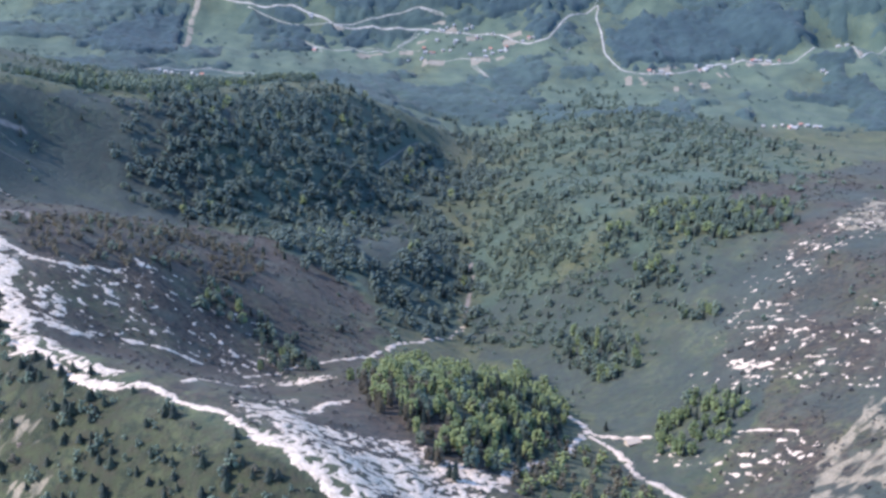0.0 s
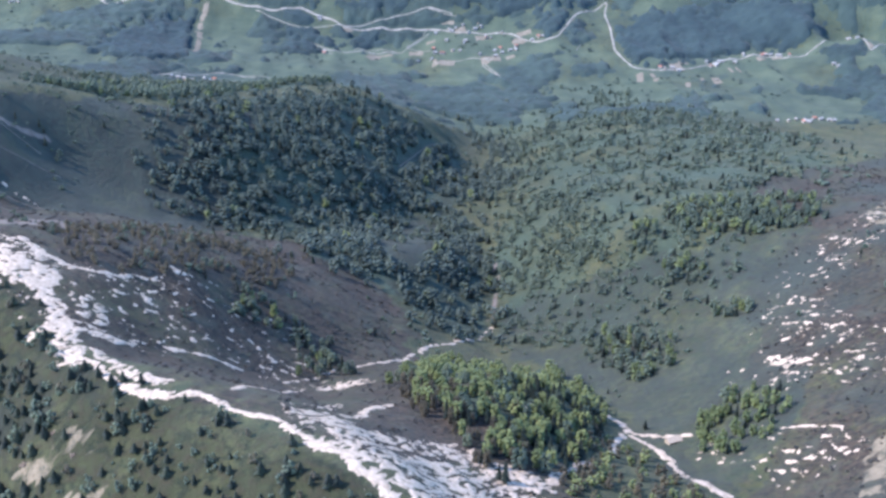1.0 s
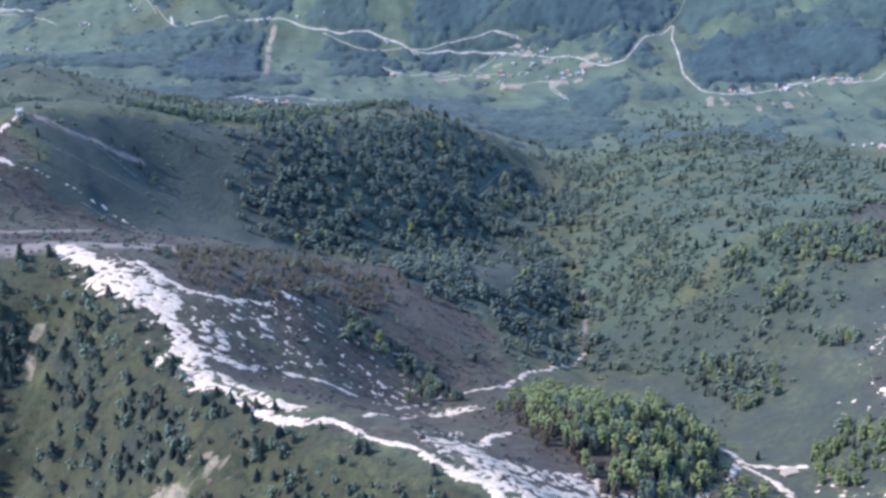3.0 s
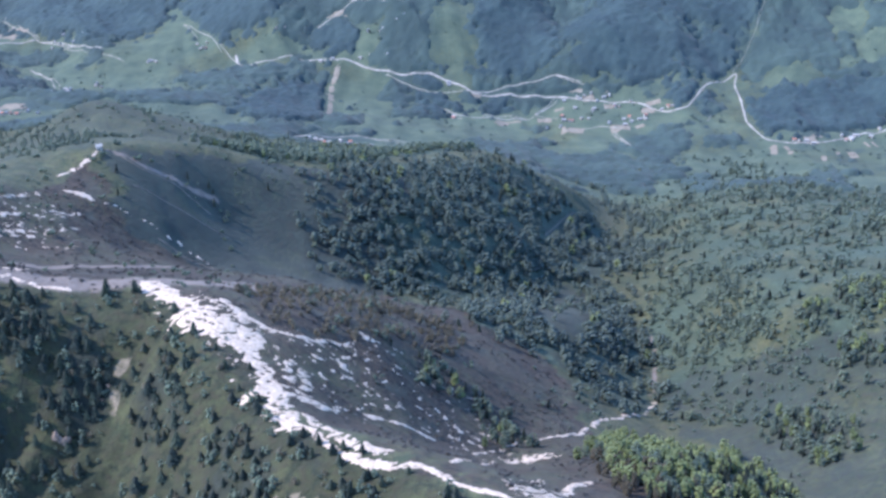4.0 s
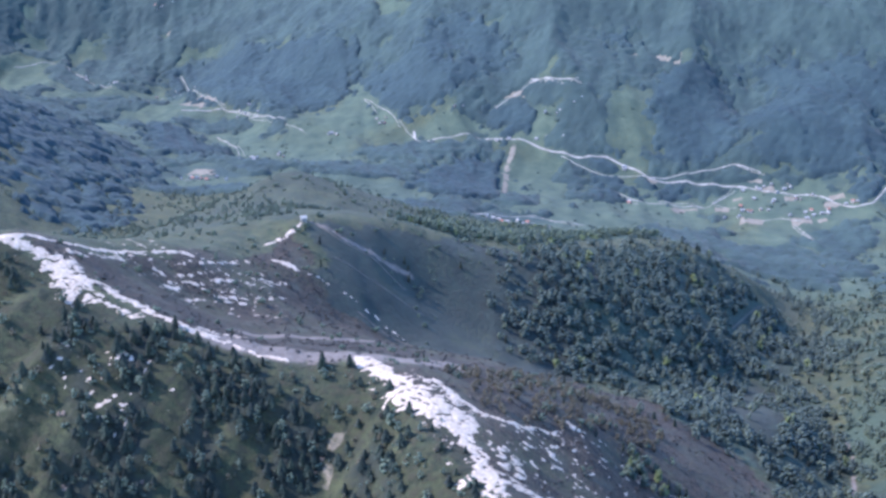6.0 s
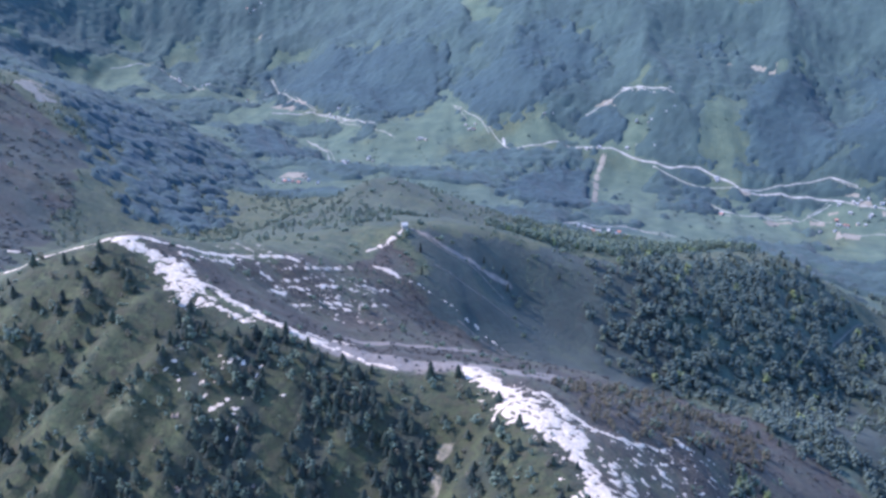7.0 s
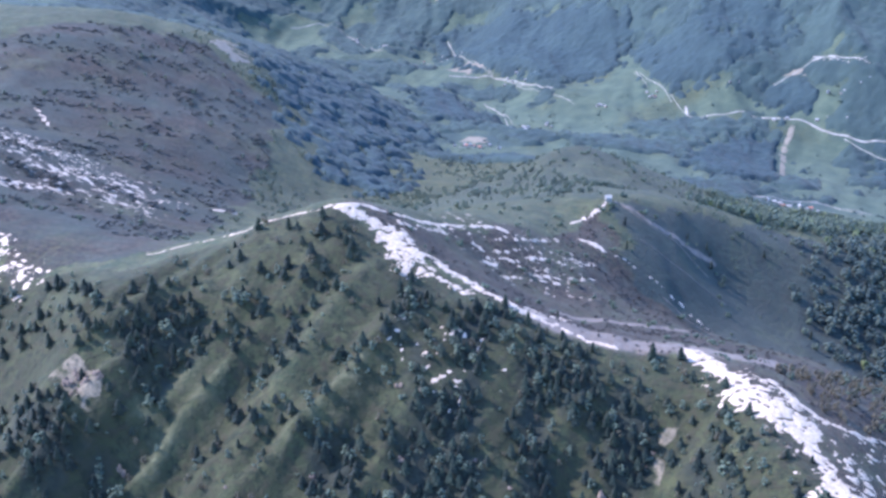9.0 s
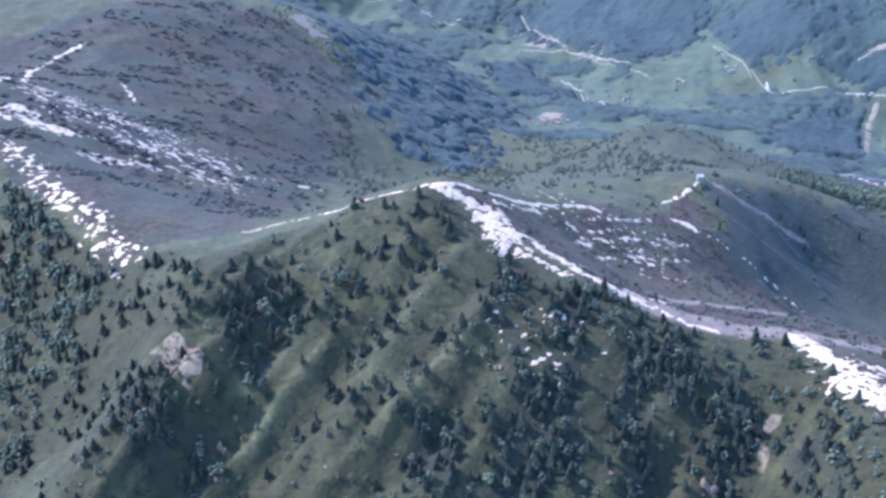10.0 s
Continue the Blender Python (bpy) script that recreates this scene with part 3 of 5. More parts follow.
BARE = [
    [(-335, 649), (-328, 659), (-302, 655), (-266, 645), (-278, 633), (-302, 631)],
    [(-291, 620), (-268, 625), (-250, 613), (-246, 595), (-289, 603)],
    [(-296, 640), (-274, 647), (-265, 641), (-286, 633)],
    [(-930, 655), (-911, 680), (-878, 680), (-880, 648)],
    [(-469, 795), (-462, 830), (-448, 826), (-460, 795)],
    [(268, 745), (326, 790), (420, 760), (420, 620), (284, 620), (242, 680)],
    [(-1740, 2096), (-1760, 2190), (-1663, 2150), (-1686, 2070)],
    [(394, 1140), (450, 1260), (540, 1250), (500, 1060), (435, 1090)],
]
SNOW_LINES = [  # half width, strength, line
    # the peak and the crest below it
    (6, 0.95, [(-782, 893), (-763, 897), (-738, 900)]),
    (14, 0.9, [(-735, 898), (-716, 888), (-703, 872)]),
    (4, 0.88, [(-708, 862), (-673, 873), (-650, 875)]),
    (5, 0.9, [(-721, 896), (-692, 898), (-652, 892), (-611, 882), (-580, 888)]),
    (2.2, 0.95, [(-571, 886), (-548, 882), (-524, 886)]),
    (4, 0.7, [(-604, 902), (-588, 912), (-574, 918)]),
    (2.4, 0.95, [(-780, 900), (-754, 955), (-738, 1024), (-723, 1065), (-704, 1100)]),
    (2.0, 0.95, [(-682, 1254), (-667, 1294), (-662, 1326)]),
    (1.3, 0.82, [(-783, 891), (-816, 879), (-845, 868), (-890, 860), (-932, 838), (-950, 825)]),
    (14, 0.25, [(-667, 791), (-631, 811), (-608, 804), (-635, 776)]),
    # rows of drifts in the brown bowl under the hut
    (2.6, 0.68, [(-704, 1060), (-687, 1104), (-675, 1178)]),
    (2.6, 0.68, [(-694, 1013), (-675, 1061), (-656, 1115), (-630, 1177)]),
    (2.4, 0.66, [(-672, 1013), (-651, 1058), (-620, 1117)]),
    (2.4, 0.62, [(-635, 1032), (-599, 1074)]),
    (3.5, 0.8, [(-655, 1219), (-634, 1226)]),
    (3, 0.6, [(-741, 930), (-730, 1009)]),
    (40, 0.33, [(-694, 1052), (-650, 1099)]),
    (1.8, 0.56, [(-623, 1231), (-581, 1245), (-546, 1256), (-506, 1250)]),
    # the broad snowfield below the saddle
    (8, 1.12, [(-463, 914), (-437, 893), (-411, 869)]),
    (20, 0.5, [(-415, 880), (-380, 860), (-350, 830), (-330, 800)]),
    (16, 0.93, [(-409, 863), (-387, 852), (-366, 841)]),
    (8, 0.98, [(-366, 841), (-349, 815), (-331, 783), (-313, 746), (-303, 726)]),
    (4, 0.92, [(-396, 902), (-371, 880), (-351, 876)]),
    (1.8, 0.9, [(-351, 873), (-326, 889), (-309, 912), (-292, 932)]),
    (3.5, 0.95, [(-346, 758), (-333, 772), (-322, 790)]),
    (5, 0.82, [(-314, 782), (-293, 784), (-280, 808)]),
    (3, 0.85, [(-325, 816), (-323, 839)]),
    (3.5, 0.85, [(-315, 833), (-307, 808)]),
    (2, 0.8, [(-285, 952), (-277, 964)]),
    (45, 0.29, [(-301, 861), (-275, 880), (-236, 910), (-201, 931)]),
    (1.5, 0.95, [(-267, 826), (-248, 837), (-225, 849), (-214, 860)]),
    # the crest down to the gully
    (5, 0.82, [(-298, 753), (-272, 712), (-249, 692), (-230, 684)]),
    (2.6, 1.1, [(-303, 728), (-278, 705), (-255, 679)]),
    (4, 1.1, [(-255, 679), (-237, 668), (-222, 667), (-205, 672)]),
    (2.4, 1.15, [(-204, 670), (-187, 656), (-166, 642), (-151, 638), (-135, 623), (-120, 609)]),
    (4, 1.12, [(-120, 609), (-105, 602), (-91, 587), (-77, 576), (-62, 556)]),
    # the lower bowl
    (1.5, 0.9, [(-184, 684), (-177, 720), (-175, 822), (-164, 869)]),
    (1.6, 0.8, [(-182, 877), (-169, 908)]),
    (1.9, 0.82, [(-165, 914), (-144, 950), (-125, 968), (-95, 1008), (-75, 1063), (-62, 1103), (-41, 1137), (-10, 1190), (5, 1236)]),
    (7, 0.8, [(-149, 885), (-134, 905), (-120, 911)]),
    (3, 0.8, [(-132, 690), (-126, 784)]),
    (2.6, 0.98, [(-113, 704), (-103, 766), (-87, 798)]),
    (20, 0.8, [(-116, 664), (-93, 626), (-72, 610), (-45, 618)]),
    (14, 0.76, [(-94, 667), (-69, 688), (-38, 713)]),
    (16, 0.78, [(-60, 645), (-20, 674), (12, 690)]),
    (18, 0.8, [(-66, 590), (-38, 630), (0, 665)]),
    (12, 0.72, [(-30, 697), (2, 700)]),
    (3.5, 1.0, [(25, 688), (45, 728), (64, 754)]),
    (5, 0.9, [(14, 831), (30, 853)]),
    # gullies beside the cabin
    (2.6, 1.05, [(92, 990), (102, 920), (118, 873), (163, 854)]),
    (2.6, 1.05, [(112, 880), (98, 830), (87, 800)]),
    (3.2, 1.05, [(116, 863), (136, 828), (145, 769), (165, 735)]),
    # the brown heath slope
    (30, 0.27, [(271, 1018), (298, 944), (347, 918), (375, 874)]),
    (24, 0.28, [(245, 931), (265, 903), (299, 878), (331, 837)]),
    (26, 0.27, [(330, 1080), (402, 1142), (446, 1169)]),
    (20, 0.36, [(190, 802), (212, 781), (222, 753), (250, 751)]),
    (5, 0.85, [(245, 940), (268, 906)]),
    (1.6, 1.0, [(225, 806), (244, 794), (261, 778)]),
    # the far brown mountain
    (4, 0.88, [(-1525, 1094), (-1650, 1250), (-1717, 1330), (-1756, 1427), (-1768, 1501)]),
    (15, 0.86, [(-1417, 987), (-1423, 1028), (-1379, 1009), (-1360, 1021)]),
    (13, 0.52, [(-1400, 945), (-1357, 927), (-1301, 904), (-1230, 863), (-1168, 830), (-1120, 809), (-1064, 780), (-1035, 769)]),
    (12, 0.8, [(-1285, 985), (-1285, 1035), (-1270, 1070)]),
    (6, 0.6, [(-1343, 1127), (-1307, 1153)]),
    (5, 0.6, [(-1250, 1113), (-1225, 1147)]),
    (2.6, 0.75, [(-1244, 1220), (-1227, 1272)]),
    (3, 0.85, [(-1197, 1282), (-1184, 1320)]),
    (2.6, 0.75, [(-1589, 1392), (-1524, 1342)]),
    (70, 0.46, [(-1458, 1150), (-1371, 1156), (-1297, 1173)]),
    (3, 0.8, [(-850, 640), (-853, 590), (-858, 540)]),
]


DRY = [
    (20, [(-590, 890), (-532, 897), (-478, 920), (-440, 945), (-400, 1010)]),
    (9, [(-600, 960), (-560, 1010), (-520, 1080), (-500, 1150)]),
    (5, [(-651, 1339), (-600, 1350), (-540, 1400)]),
    (3, [(2, 1240), (14, 1330), (16, 1440)]),
]


def snow_depth(x, y):
    """Over nought where old snow lies, in metres."""
    wx, wy = x + 6 * fractal(x, y, 22, 3, 41), y + 6 * fractal(x, y, 22, 3, 42)
    dense = np.zeros(np.shape(x))
    for half, strength, line in SNOW_LINES:
        d = near_line(line, wx, wy) / half
        dense = np.maximum(dense, strength * np.clip(1.7 - 0.9 * d, 0, 1))
    turn = np.where(x > 140, np.where(y < 1050, -0.85, -0.3), np.where(x > -300, 1.05, np.where(x < -1000, np.where(y < 930, -0.41, 1.4), np.where(x < -560, 1.1, 0.75))))
    u, v = wx * np.cos(turn) + wy * np.sin(turn), wy * np.cos(turn) - wx * np.sin(turn)
    long_, short_ = np.where(x < -1000, 0.6, np.where((x > -440) & (x < -270), 0.92, np.where(x < 140, 0.72, 0.65))), np.where(x < -1000, 1.0, np.where((x > -440) & (x < -270), 1.08, 1.35))
    drift = fractal(u * long_, v * short_, 7.5, 4, 43, 0.65) * 2.0 + 0.4 * fractal(x, y, 45, 2, 44) + 0.5 * fractal(u * 0.8, v * 1.2, 4.5, 2, 45)
    return np.clip((dense * 1.5 - 1.03 + drift * 1.15) * 1.1, -0.7, 0.45) - 0.8 * (dense < 0.05)


def soft_cover(polys, x, y, warp, blur):
    """As cover, with an edge that fades over about blur metres each way."""
    return sum(cover(polys, x + dx * blur, y + dy * blur, warp) for dx, dy in ((0, 0), (1, 0.4), (-1, -0.4), (0.4, -1), (-0.4, 1))) / 5


def spruce_stands(x, y):
    return np.maximum(soft_cover(DARK_WOODS, x, y, 60, 36), 0.6 * soft_cover([HILL_WOOD], x, y, 80, 50))


def far_wood(x, y):
    """How wooded the valley and the mountain sides beyond the ridges are, 0 to 1."""
    f = fractal(x, y, 260, 4, 51, 0.6) * 1.3 + 0.10 + np.clip((height(x, y) - 310) / 420, -0.15, 0.25)
    f = np.clip(f * 4 + 0.5, 0, 1)
    return np.maximum(f * (1 - 0.92 * soft_cover(MEADOWS, x, y, 60, 36)), spruce_stands(x, y))


# ---- the land itself: one sheet ----
def sheet(name, x, y, z, material_):
    rows, cols = x.shape
    mesh = bpy.data.meshes.new(name)
    mesh.vertices.add(rows * cols)
    mesh.vertices.foreach_set("co", np.stack([x, y, z], -1).astype(np.float32).ravel())
    a = (np.arange(rows - 1)[:, None] * cols + np.arange(cols - 1)[None, :]).ravel()
    quads = np.stack([a, a + 1, a + 1 + cols, a + cols], 1).astype(np.int32)
    fill(mesh, quads)
    mesh.materials.append(material_)
    return mesh


def fill(mesh, faces):
    n, k = faces.shape
    mesh.loops.add(n * k)
    mesh.loops.foreach_set("vertex_index", faces.astype(np.int32).ravel())
    mesh.polygons.add(n)
    mesh.polygons.foreach_set("loop_start", np.arange(0, n * k, k, dtype=np.int32))
    mesh.polygons.foreach_set("use_smooth", np.ones(n, bool))
    mesh.update(calc_edges=True)


def values(mesh, name, data):
    mesh.attributes.new(name, "FLOAT", "POINT").data.foreach_set("value", np.asarray(data, np.float32).ravel())


rows_y = [-1800.0]
while rows_y[-1] < 5300:
    rows_y.append(rows_y[-1] + (60 if rows_y[-1] < 350 else 0.0045 * (rows_y[-1] + 150) + 0.3))
side = np.linspace(-1, 1, 461)
gy, gs = np.meshgrid(np.array(rows_y), side, indexing="ij")
middle = np.interp(gy, [-1800, 400, 1000, 2500, 5300], [-900, -450, -500, -700, -1300])
half = np.interp(gy, [-1800, 400, 1000, 2500, 5300], [1800, 900, 1200, 2000, 3000])
gx = middle + half * gs
gz = height(gx, gy)
land_mesh = sheet("ground", gx, gy, gz, GROUND)
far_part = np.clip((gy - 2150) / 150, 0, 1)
wood = np.maximum(cover([REGIONS["forest_hill"], REGIONS["forest_low"], REGIONS["knoll_wood"], REGIONS["back_of_ridge"]], gx, gy) * 0.9, far_part * far_wood(gx, gy))
# flank turned from the sun, its shade put into the ground colour
slope_shade = [[(-655, 1335), (-500, 1530), (-400, 1590), (-350, 1690), (-320, 1600), (-340, 1480), (-310, 1370), (-400, 1270), (-500, 1225), (-590, 1210)]]
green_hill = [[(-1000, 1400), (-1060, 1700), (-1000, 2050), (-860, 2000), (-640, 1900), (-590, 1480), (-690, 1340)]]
scrubby = 0.75 * cover([REGIONS["right_scrub"], [(15, 1210), (40, 1420), (110, 1440), (200, 1290), (300, 1215), (260, 1120), (120, 1090)]], gx, gy, 70) * np.clip(0.7 + 1.2 * fractal(gx, gy, 90, 3, 64), 0, 1)
values(land_mesh, "wood", np.maximum(wood, scrubby))
bleak = [(20, 1150), (20, 1300), (130, 1251), (205, 1214), (330, 1190), (343, 1137), (300, 1000), (262, 900), (240, 800), (150, 740), (110, 900), (100, 1000)]
crest_line = np.interp(gx, [-1150, -1060, -940, -850, -785, -665, -560, -458, -411, -366, -331, -303, -190, -60, 0], [800, 770, 780, 870, 890, 880, 878, 902, 862, 834, 778, 724, 650, 555, 500])
turf = (gy < crest_line) * np.clip(0.8 + 0.7 * fractal(gx, gy, 60, 3, 67), 0, 0.95)
values(land_mesh, "turf", turf)
turf = (cover(HEATH[2:3], gx, gy, 45) * np.clip(0.4 + 1.0 * fractal(gx, gy, 70, 3, 68), 0, 0.8))
# ground under close trees, darkened in colour for the shade between them
values(land_mesh, "shaded_litter", np.maximum(0.9 * soft_cover(SLOPE_WOODS, gx, gy, 24, 10) * np.clip(0.55 + 1.9 * fractal(gx * 1.3 + gy * 0.3, gy * 0.55, 42, 3, 81, 0.6), 0, 1), 0.6 * cover([REGIONS["forest_hill"], REGIONS["forest_low"]], gx, gy, 40) * np.clip(0.6 + 1.0 * fractal(gx, gy, 40, 3, 73), 0, 1)))
values(land_mesh, "sombre", np.maximum(np.maximum(turf, np.maximum(1.25 * cover(slope_shade, gx, gy, 40), 0.55 * cover(green_hill, gx, gy, 40))), np.maximum(0.8 * cover([bleak, REGIONS["glade"]], gx, gy, 40), cover(HEATH[3:], gx, gy, 45) * np.clip(0.5 + 1.1 * fractal(gx, gy, 130, 4, 66), 0, 0.75))) * np.clip(0.8 + 0.6 * fractal(gx, gy, 80, 3, 65), 0, 1))
heath = cover(HEATH, gx, gy, 45)
values(land_mesh, "heath", heath * np.clip(0.72 + 0.5 * fractal(gx, gy, 90, 3, 61), 0, 1))
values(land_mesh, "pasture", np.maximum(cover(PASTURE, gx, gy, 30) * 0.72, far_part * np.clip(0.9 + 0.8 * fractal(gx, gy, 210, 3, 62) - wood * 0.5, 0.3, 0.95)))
values(land_mesh, "bare", cover(BARE, gx, gy, 16) * np.clip(0.5 + 1.5 * fractal(gx, gy, 18, 4, 63, 0.65), 0, 1))
values(land_mesh, "dry", np.max([np.clip(1.3 - near_line(line, *ragged(gx, gy, 6)) / half_, 0, 0.9) for half_, line in DRY], axis=0))
# far ground tinted towards the hazy colour of its woods
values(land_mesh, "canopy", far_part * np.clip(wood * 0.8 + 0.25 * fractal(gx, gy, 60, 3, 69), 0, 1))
rib_crest = np.clip((0.42 - np.abs(gradient_noise((gx * 0.95 - gy * 0.28 + 10 * fractal(gx, gy, 70, 2, 13)) / 46, gy / 260, 21))) * 2.2 - 0.35 + 0.6 * fractal(gx, gy, 30, 2, 70), 0, 1)
rib_crest = rib_crest * (gy < crest_line - 25) * np.clip((gx + 960) / 40, 0, 1) * np.clip((-420 - gx) / 80, 0, 1)
# rib crests and open grass paled in colour to look sunlit
values(land_mesh, "pale", np.maximum(0.3 * rib_crest * (1 - 0.7 * cover(SLOPE_WOODS, gx, gy, 20)), cover(SLOPE_GRASS[:2], gx, gy, 24) * np.clip(0.2 + 0.6 * rib_crest, 0, 0.7)))
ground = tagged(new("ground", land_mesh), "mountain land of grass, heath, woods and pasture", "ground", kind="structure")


# ---- old snow lying on the ground ----
def snow_sheet(x0, x1, y0, y1, step):
    x, y = np.meshgrid(np.arange(x0, x1, step), np.arange(y0, y1, step))
    deep = snow_depth(x, y)
    z = height(x, y) + deep
    keep = deep > -0.25
    rows, cols = x.shape
    a = (np.arange(rows - 1)[:, None] * cols + np.arange(cols - 1)[None, :]).ravel()
    quads = np.stack([a, a + 1, a + 1 + cols, a + cols], 1)
    quads = quads[keep.ravel()[quads].any(1)]
    used, quads = np.unique(quads, return_inverse=True)
    quads = quads.reshape(-1, 4)
    return np.stack([x.ravel()[used], y.ravel()[used], z.ravel()[used]], 1), quads


for label, box in (
    ("old snow melting in streaks along the bare ridge", (-1000, -280, 690, 1360, 1.5)),
    ("old snow in patches and gullies of the brown bowl", (-280, 220, 520, 1260, 1.4)),
    ("small snow patches on the brown heath slope", (220, 480, 700, 1220, 1.5)),
    ("snow drifts on the far brown mountain", (-1820, -1000, 740, 1620, 2.2)),
):
    points, quads = snow_sheet(*box)
    mesh = bpy.data.meshes.new("snow")
    mesh.vertices.add(len(points))
    mesh.vertices.foreach_set("co", points.astype(np.float32).ravel())
    fill(mesh, quads)
    mesh.materials.append(SNOW)
    tagged(new("snow", mesh), label, "snow", kind="stuff")


# ---- roads and tracks: ribbons on the land ----
def ribbon(name, line, width, mat, label, category="road", lift=1.0):
    points = along([(*p, 0) for p in line], 8.0)[:, :2]
    for _ in range(2):
        points[1:-1] = (points[:-2] + 2 * points[1:-1] + points[2:]) / 4
    way = np.gradient(points, axis=0)
    way /= np.linalg.norm(way, axis=1)[:, None] + 1e-9
    out = np.stack([-way[:, 1], way[:, 0]], 1)
    wobble = 1 + 0.35 * gradient_noise(points[:, 0] / 30, points[:, 1] / 30, 71)
    lanes = np.linspace(-0.5, 0.5, 4)
    p = points[:, None] + out[:, None] * (lanes[None, :, None] * (width * wobble)[:, None, None])
    z = height(p[..., 0], p[..., 1])
    z = z + lift
    z[:, 0] -= 0.4 + lift
    z[:, -1] -= 0.4 + lift
    mesh = sheet(name, p[..., 0], p[..., 1], z, mat)
    return tagged(new(name, mesh), label, category, kind="structure")


ROADS = [
    (5.58, [(-954, 3073), (-935, 3025), (-865, 3025), (-802, 3053), (-755, 3049), (-641, 3042), (-592, 3013), (-491, 2978), (-427, 2987), (-351, 2944), (-314, 2917), (-237, 2922), (-106, 2913), (-45, 2892), (87, 2868), (165, 2790), (203, 2797), (260, 2924), (336, 3002), (345, 3003), (334, 2960), (339, 2861), (335, 2744), (363, 2640), (424, 2617), (490, 2631), (562, 2676), (644, 2704), (695, 2698), (752, 2668), (817, 2726)]),
    (4.34, [(900, 2790), (894, 2683), (890, 2620), (991, 2741)]),
    (3.1, [(-314, 2921), (-225, 2946), (-108, 2972), (-46, 2944)]),
    (3.1, [(-385, 2846), (-340, 2805), (-259, 2826), (-165, 2831), (-105, 2900)]),
    (4.34, [(-2480, 3624), (-2400, 3720), (-2276, 3670), (-2076, 3531)]),
    (3.72, [(-1725, 3290), (-1607, 3320), (-1495, 3266), (-1356, 3176)]),
    (3.1, [(-1532, 3092), (-1431, 2990), (-1234, 2624)]),
    (2.2, [(-1935, 3758), (-1756, 3483), (-1594, 3312), (-1439, 3226)]),
    (1.8, [(22, 2729), (66, 2615)]),
    (1.5, [(477, 3329), (449, 3246), (395, 3103), (334, 3007)]),
    (2.0, [(-667, 2400), (-561, 2463), (-428, 2485)]),
    (1.8, [(-1147, 3267), (-1036, 3160), (-997, 3097)]),
    (1.8, [(-82, 2737), (-4, 2751), (47, 2725)]),
    (2.0, [(-306, 2921), (-434, 2925), (-542, 2986)]),
    (3.1, [(-748, 3165), (-701, 3191), (-655, 3225), (-516, 3176)]),
]
VILLAGE_TRACKS = [
    [(-109, 2970), (-53, 2941), (17, 2929)],
    [(-108, 2916), (-135, 2871), (-162, 2845), (-100, 2817)],
    [(-383, 2837), (-366, 2799), (-331, 2787)],
    [(-285, 2829), (-231, 2845), (-175, 2833)],
    [(23, 2703), (69, 2605)],
    [(247, 2902), (272, 2817), (245, 2744)],
    [(-664, 3224), (-614, 3202), (-540, 3169)],
    [(-664, 3224), (-627, 3188), (-578, 3163)],
    [(-594, 3050), (-532, 3029), (-473, 3028), (-436, 3030)],
    [(-760, 3186), (-730, 3148)],
    [(-662, 2413), (-604, 2432), (-538, 2479), (-436, 2454)],
    [(-1008, 3128), (-938, 3030)],
    [(-1149, 3267), (-1086, 3185)],
    [(-1728, 3285), (-1611, 3314)],
    [(-1969, 3507), (-1912, 3557)],
    [(-1581, 3195), (-1511, 3244), (-1467, 3248)],
    [(-1496, 3252), (-1263, 3083)],
    [(-1941, 3761), (-1733, 3472), (-1597, 3326)],
    [(-1529, 3091), (-1408, 2979), (-1242, 2615)],
    [(-1320, 2408), (-1268, 2451)],
    [(-664, 3234), (-550, 3174), (-496, 3217)],
    [(-664, 3234), (-578, 3165)],
]
for k, line in enumerate(VILLAGE_TRACKS):
    ribbon("lane", line, 1.5 + 0.3 * (k % 3), GRAVEL, "narrow pale lane between the village plots", "lane")
for width, line in ROADS:
    ribbon("road", line, width, GRAVEL, "pale gravel road winding along the valley")
for width, line in (
    (1.9, [(-651, 1339), (-615, 1335), (-579, 1358), (-540, 1362)]), (1.8, [(-610, 1295), (-574, 1313), (-511, 1338)]), (2.2, [(-565, 1233), (-501, 1241)]),
    (5, [(-180, 2110), (-110, 2180), (-41, 2285), (-12, 2262)]), (2, [(-127, 1752), (-75, 1973)]),
):
    ribbon("track", line, width, TRACK, "trodden earth track across the grassy slope", "track")
LANDSLIP = [(-669, 3024), (-675, 2934), (-639, 2680)]
ribbon("landslip", LANDSLIP, 20, FIELD, "bare earth landslip below the valley road", "landslip", 0.3)


# ---- trees ----
def ico():
    g = (1 + 5 ** 0.5) / 2
    v = np.array([(-1, g, 0), (1, g, 0), (-1, -g, 0), (1, -g, 0), (0, -1, g), (0, 1, g), (0, -1, -g), (0, 1, -g), (g, 0, -1), (g, 0, 1), (-g, 0, -1), (-g, 0, 1)], float)
    f = np.array([(0, 11, 5), (0, 5, 1), (0, 1, 7), (0, 7, 10), (0, 10, 11), (1, 5, 9), (5, 11, 4), (11, 10, 2), (10, 7, 6), (7, 1, 8), (3, 9, 4), (3, 4, 2), (3, 2, 6), (3, 6, 8), (3, 8, 9), (4, 9, 5), (2, 4, 11), (6, 2, 10), (8, 6, 7), (9, 8, 1)])
    return v / np.linalg.norm(v[0]), f


ICO_V, ICO_F = ico()


OCT_V = np.array([(1, 0, 0), (-1, 0, 0), (0, 1, 0), (0, -1, 0), (0, 0, 1), (0, 0, -1)], float)
OCT_F = np.array([(0, 2, 4), (2, 1, 4), (1, 3, 4), (3, 0, 4), (2, 0, 5), (1, 2, 5), (3, 1, 5), (0, 3, 5)])


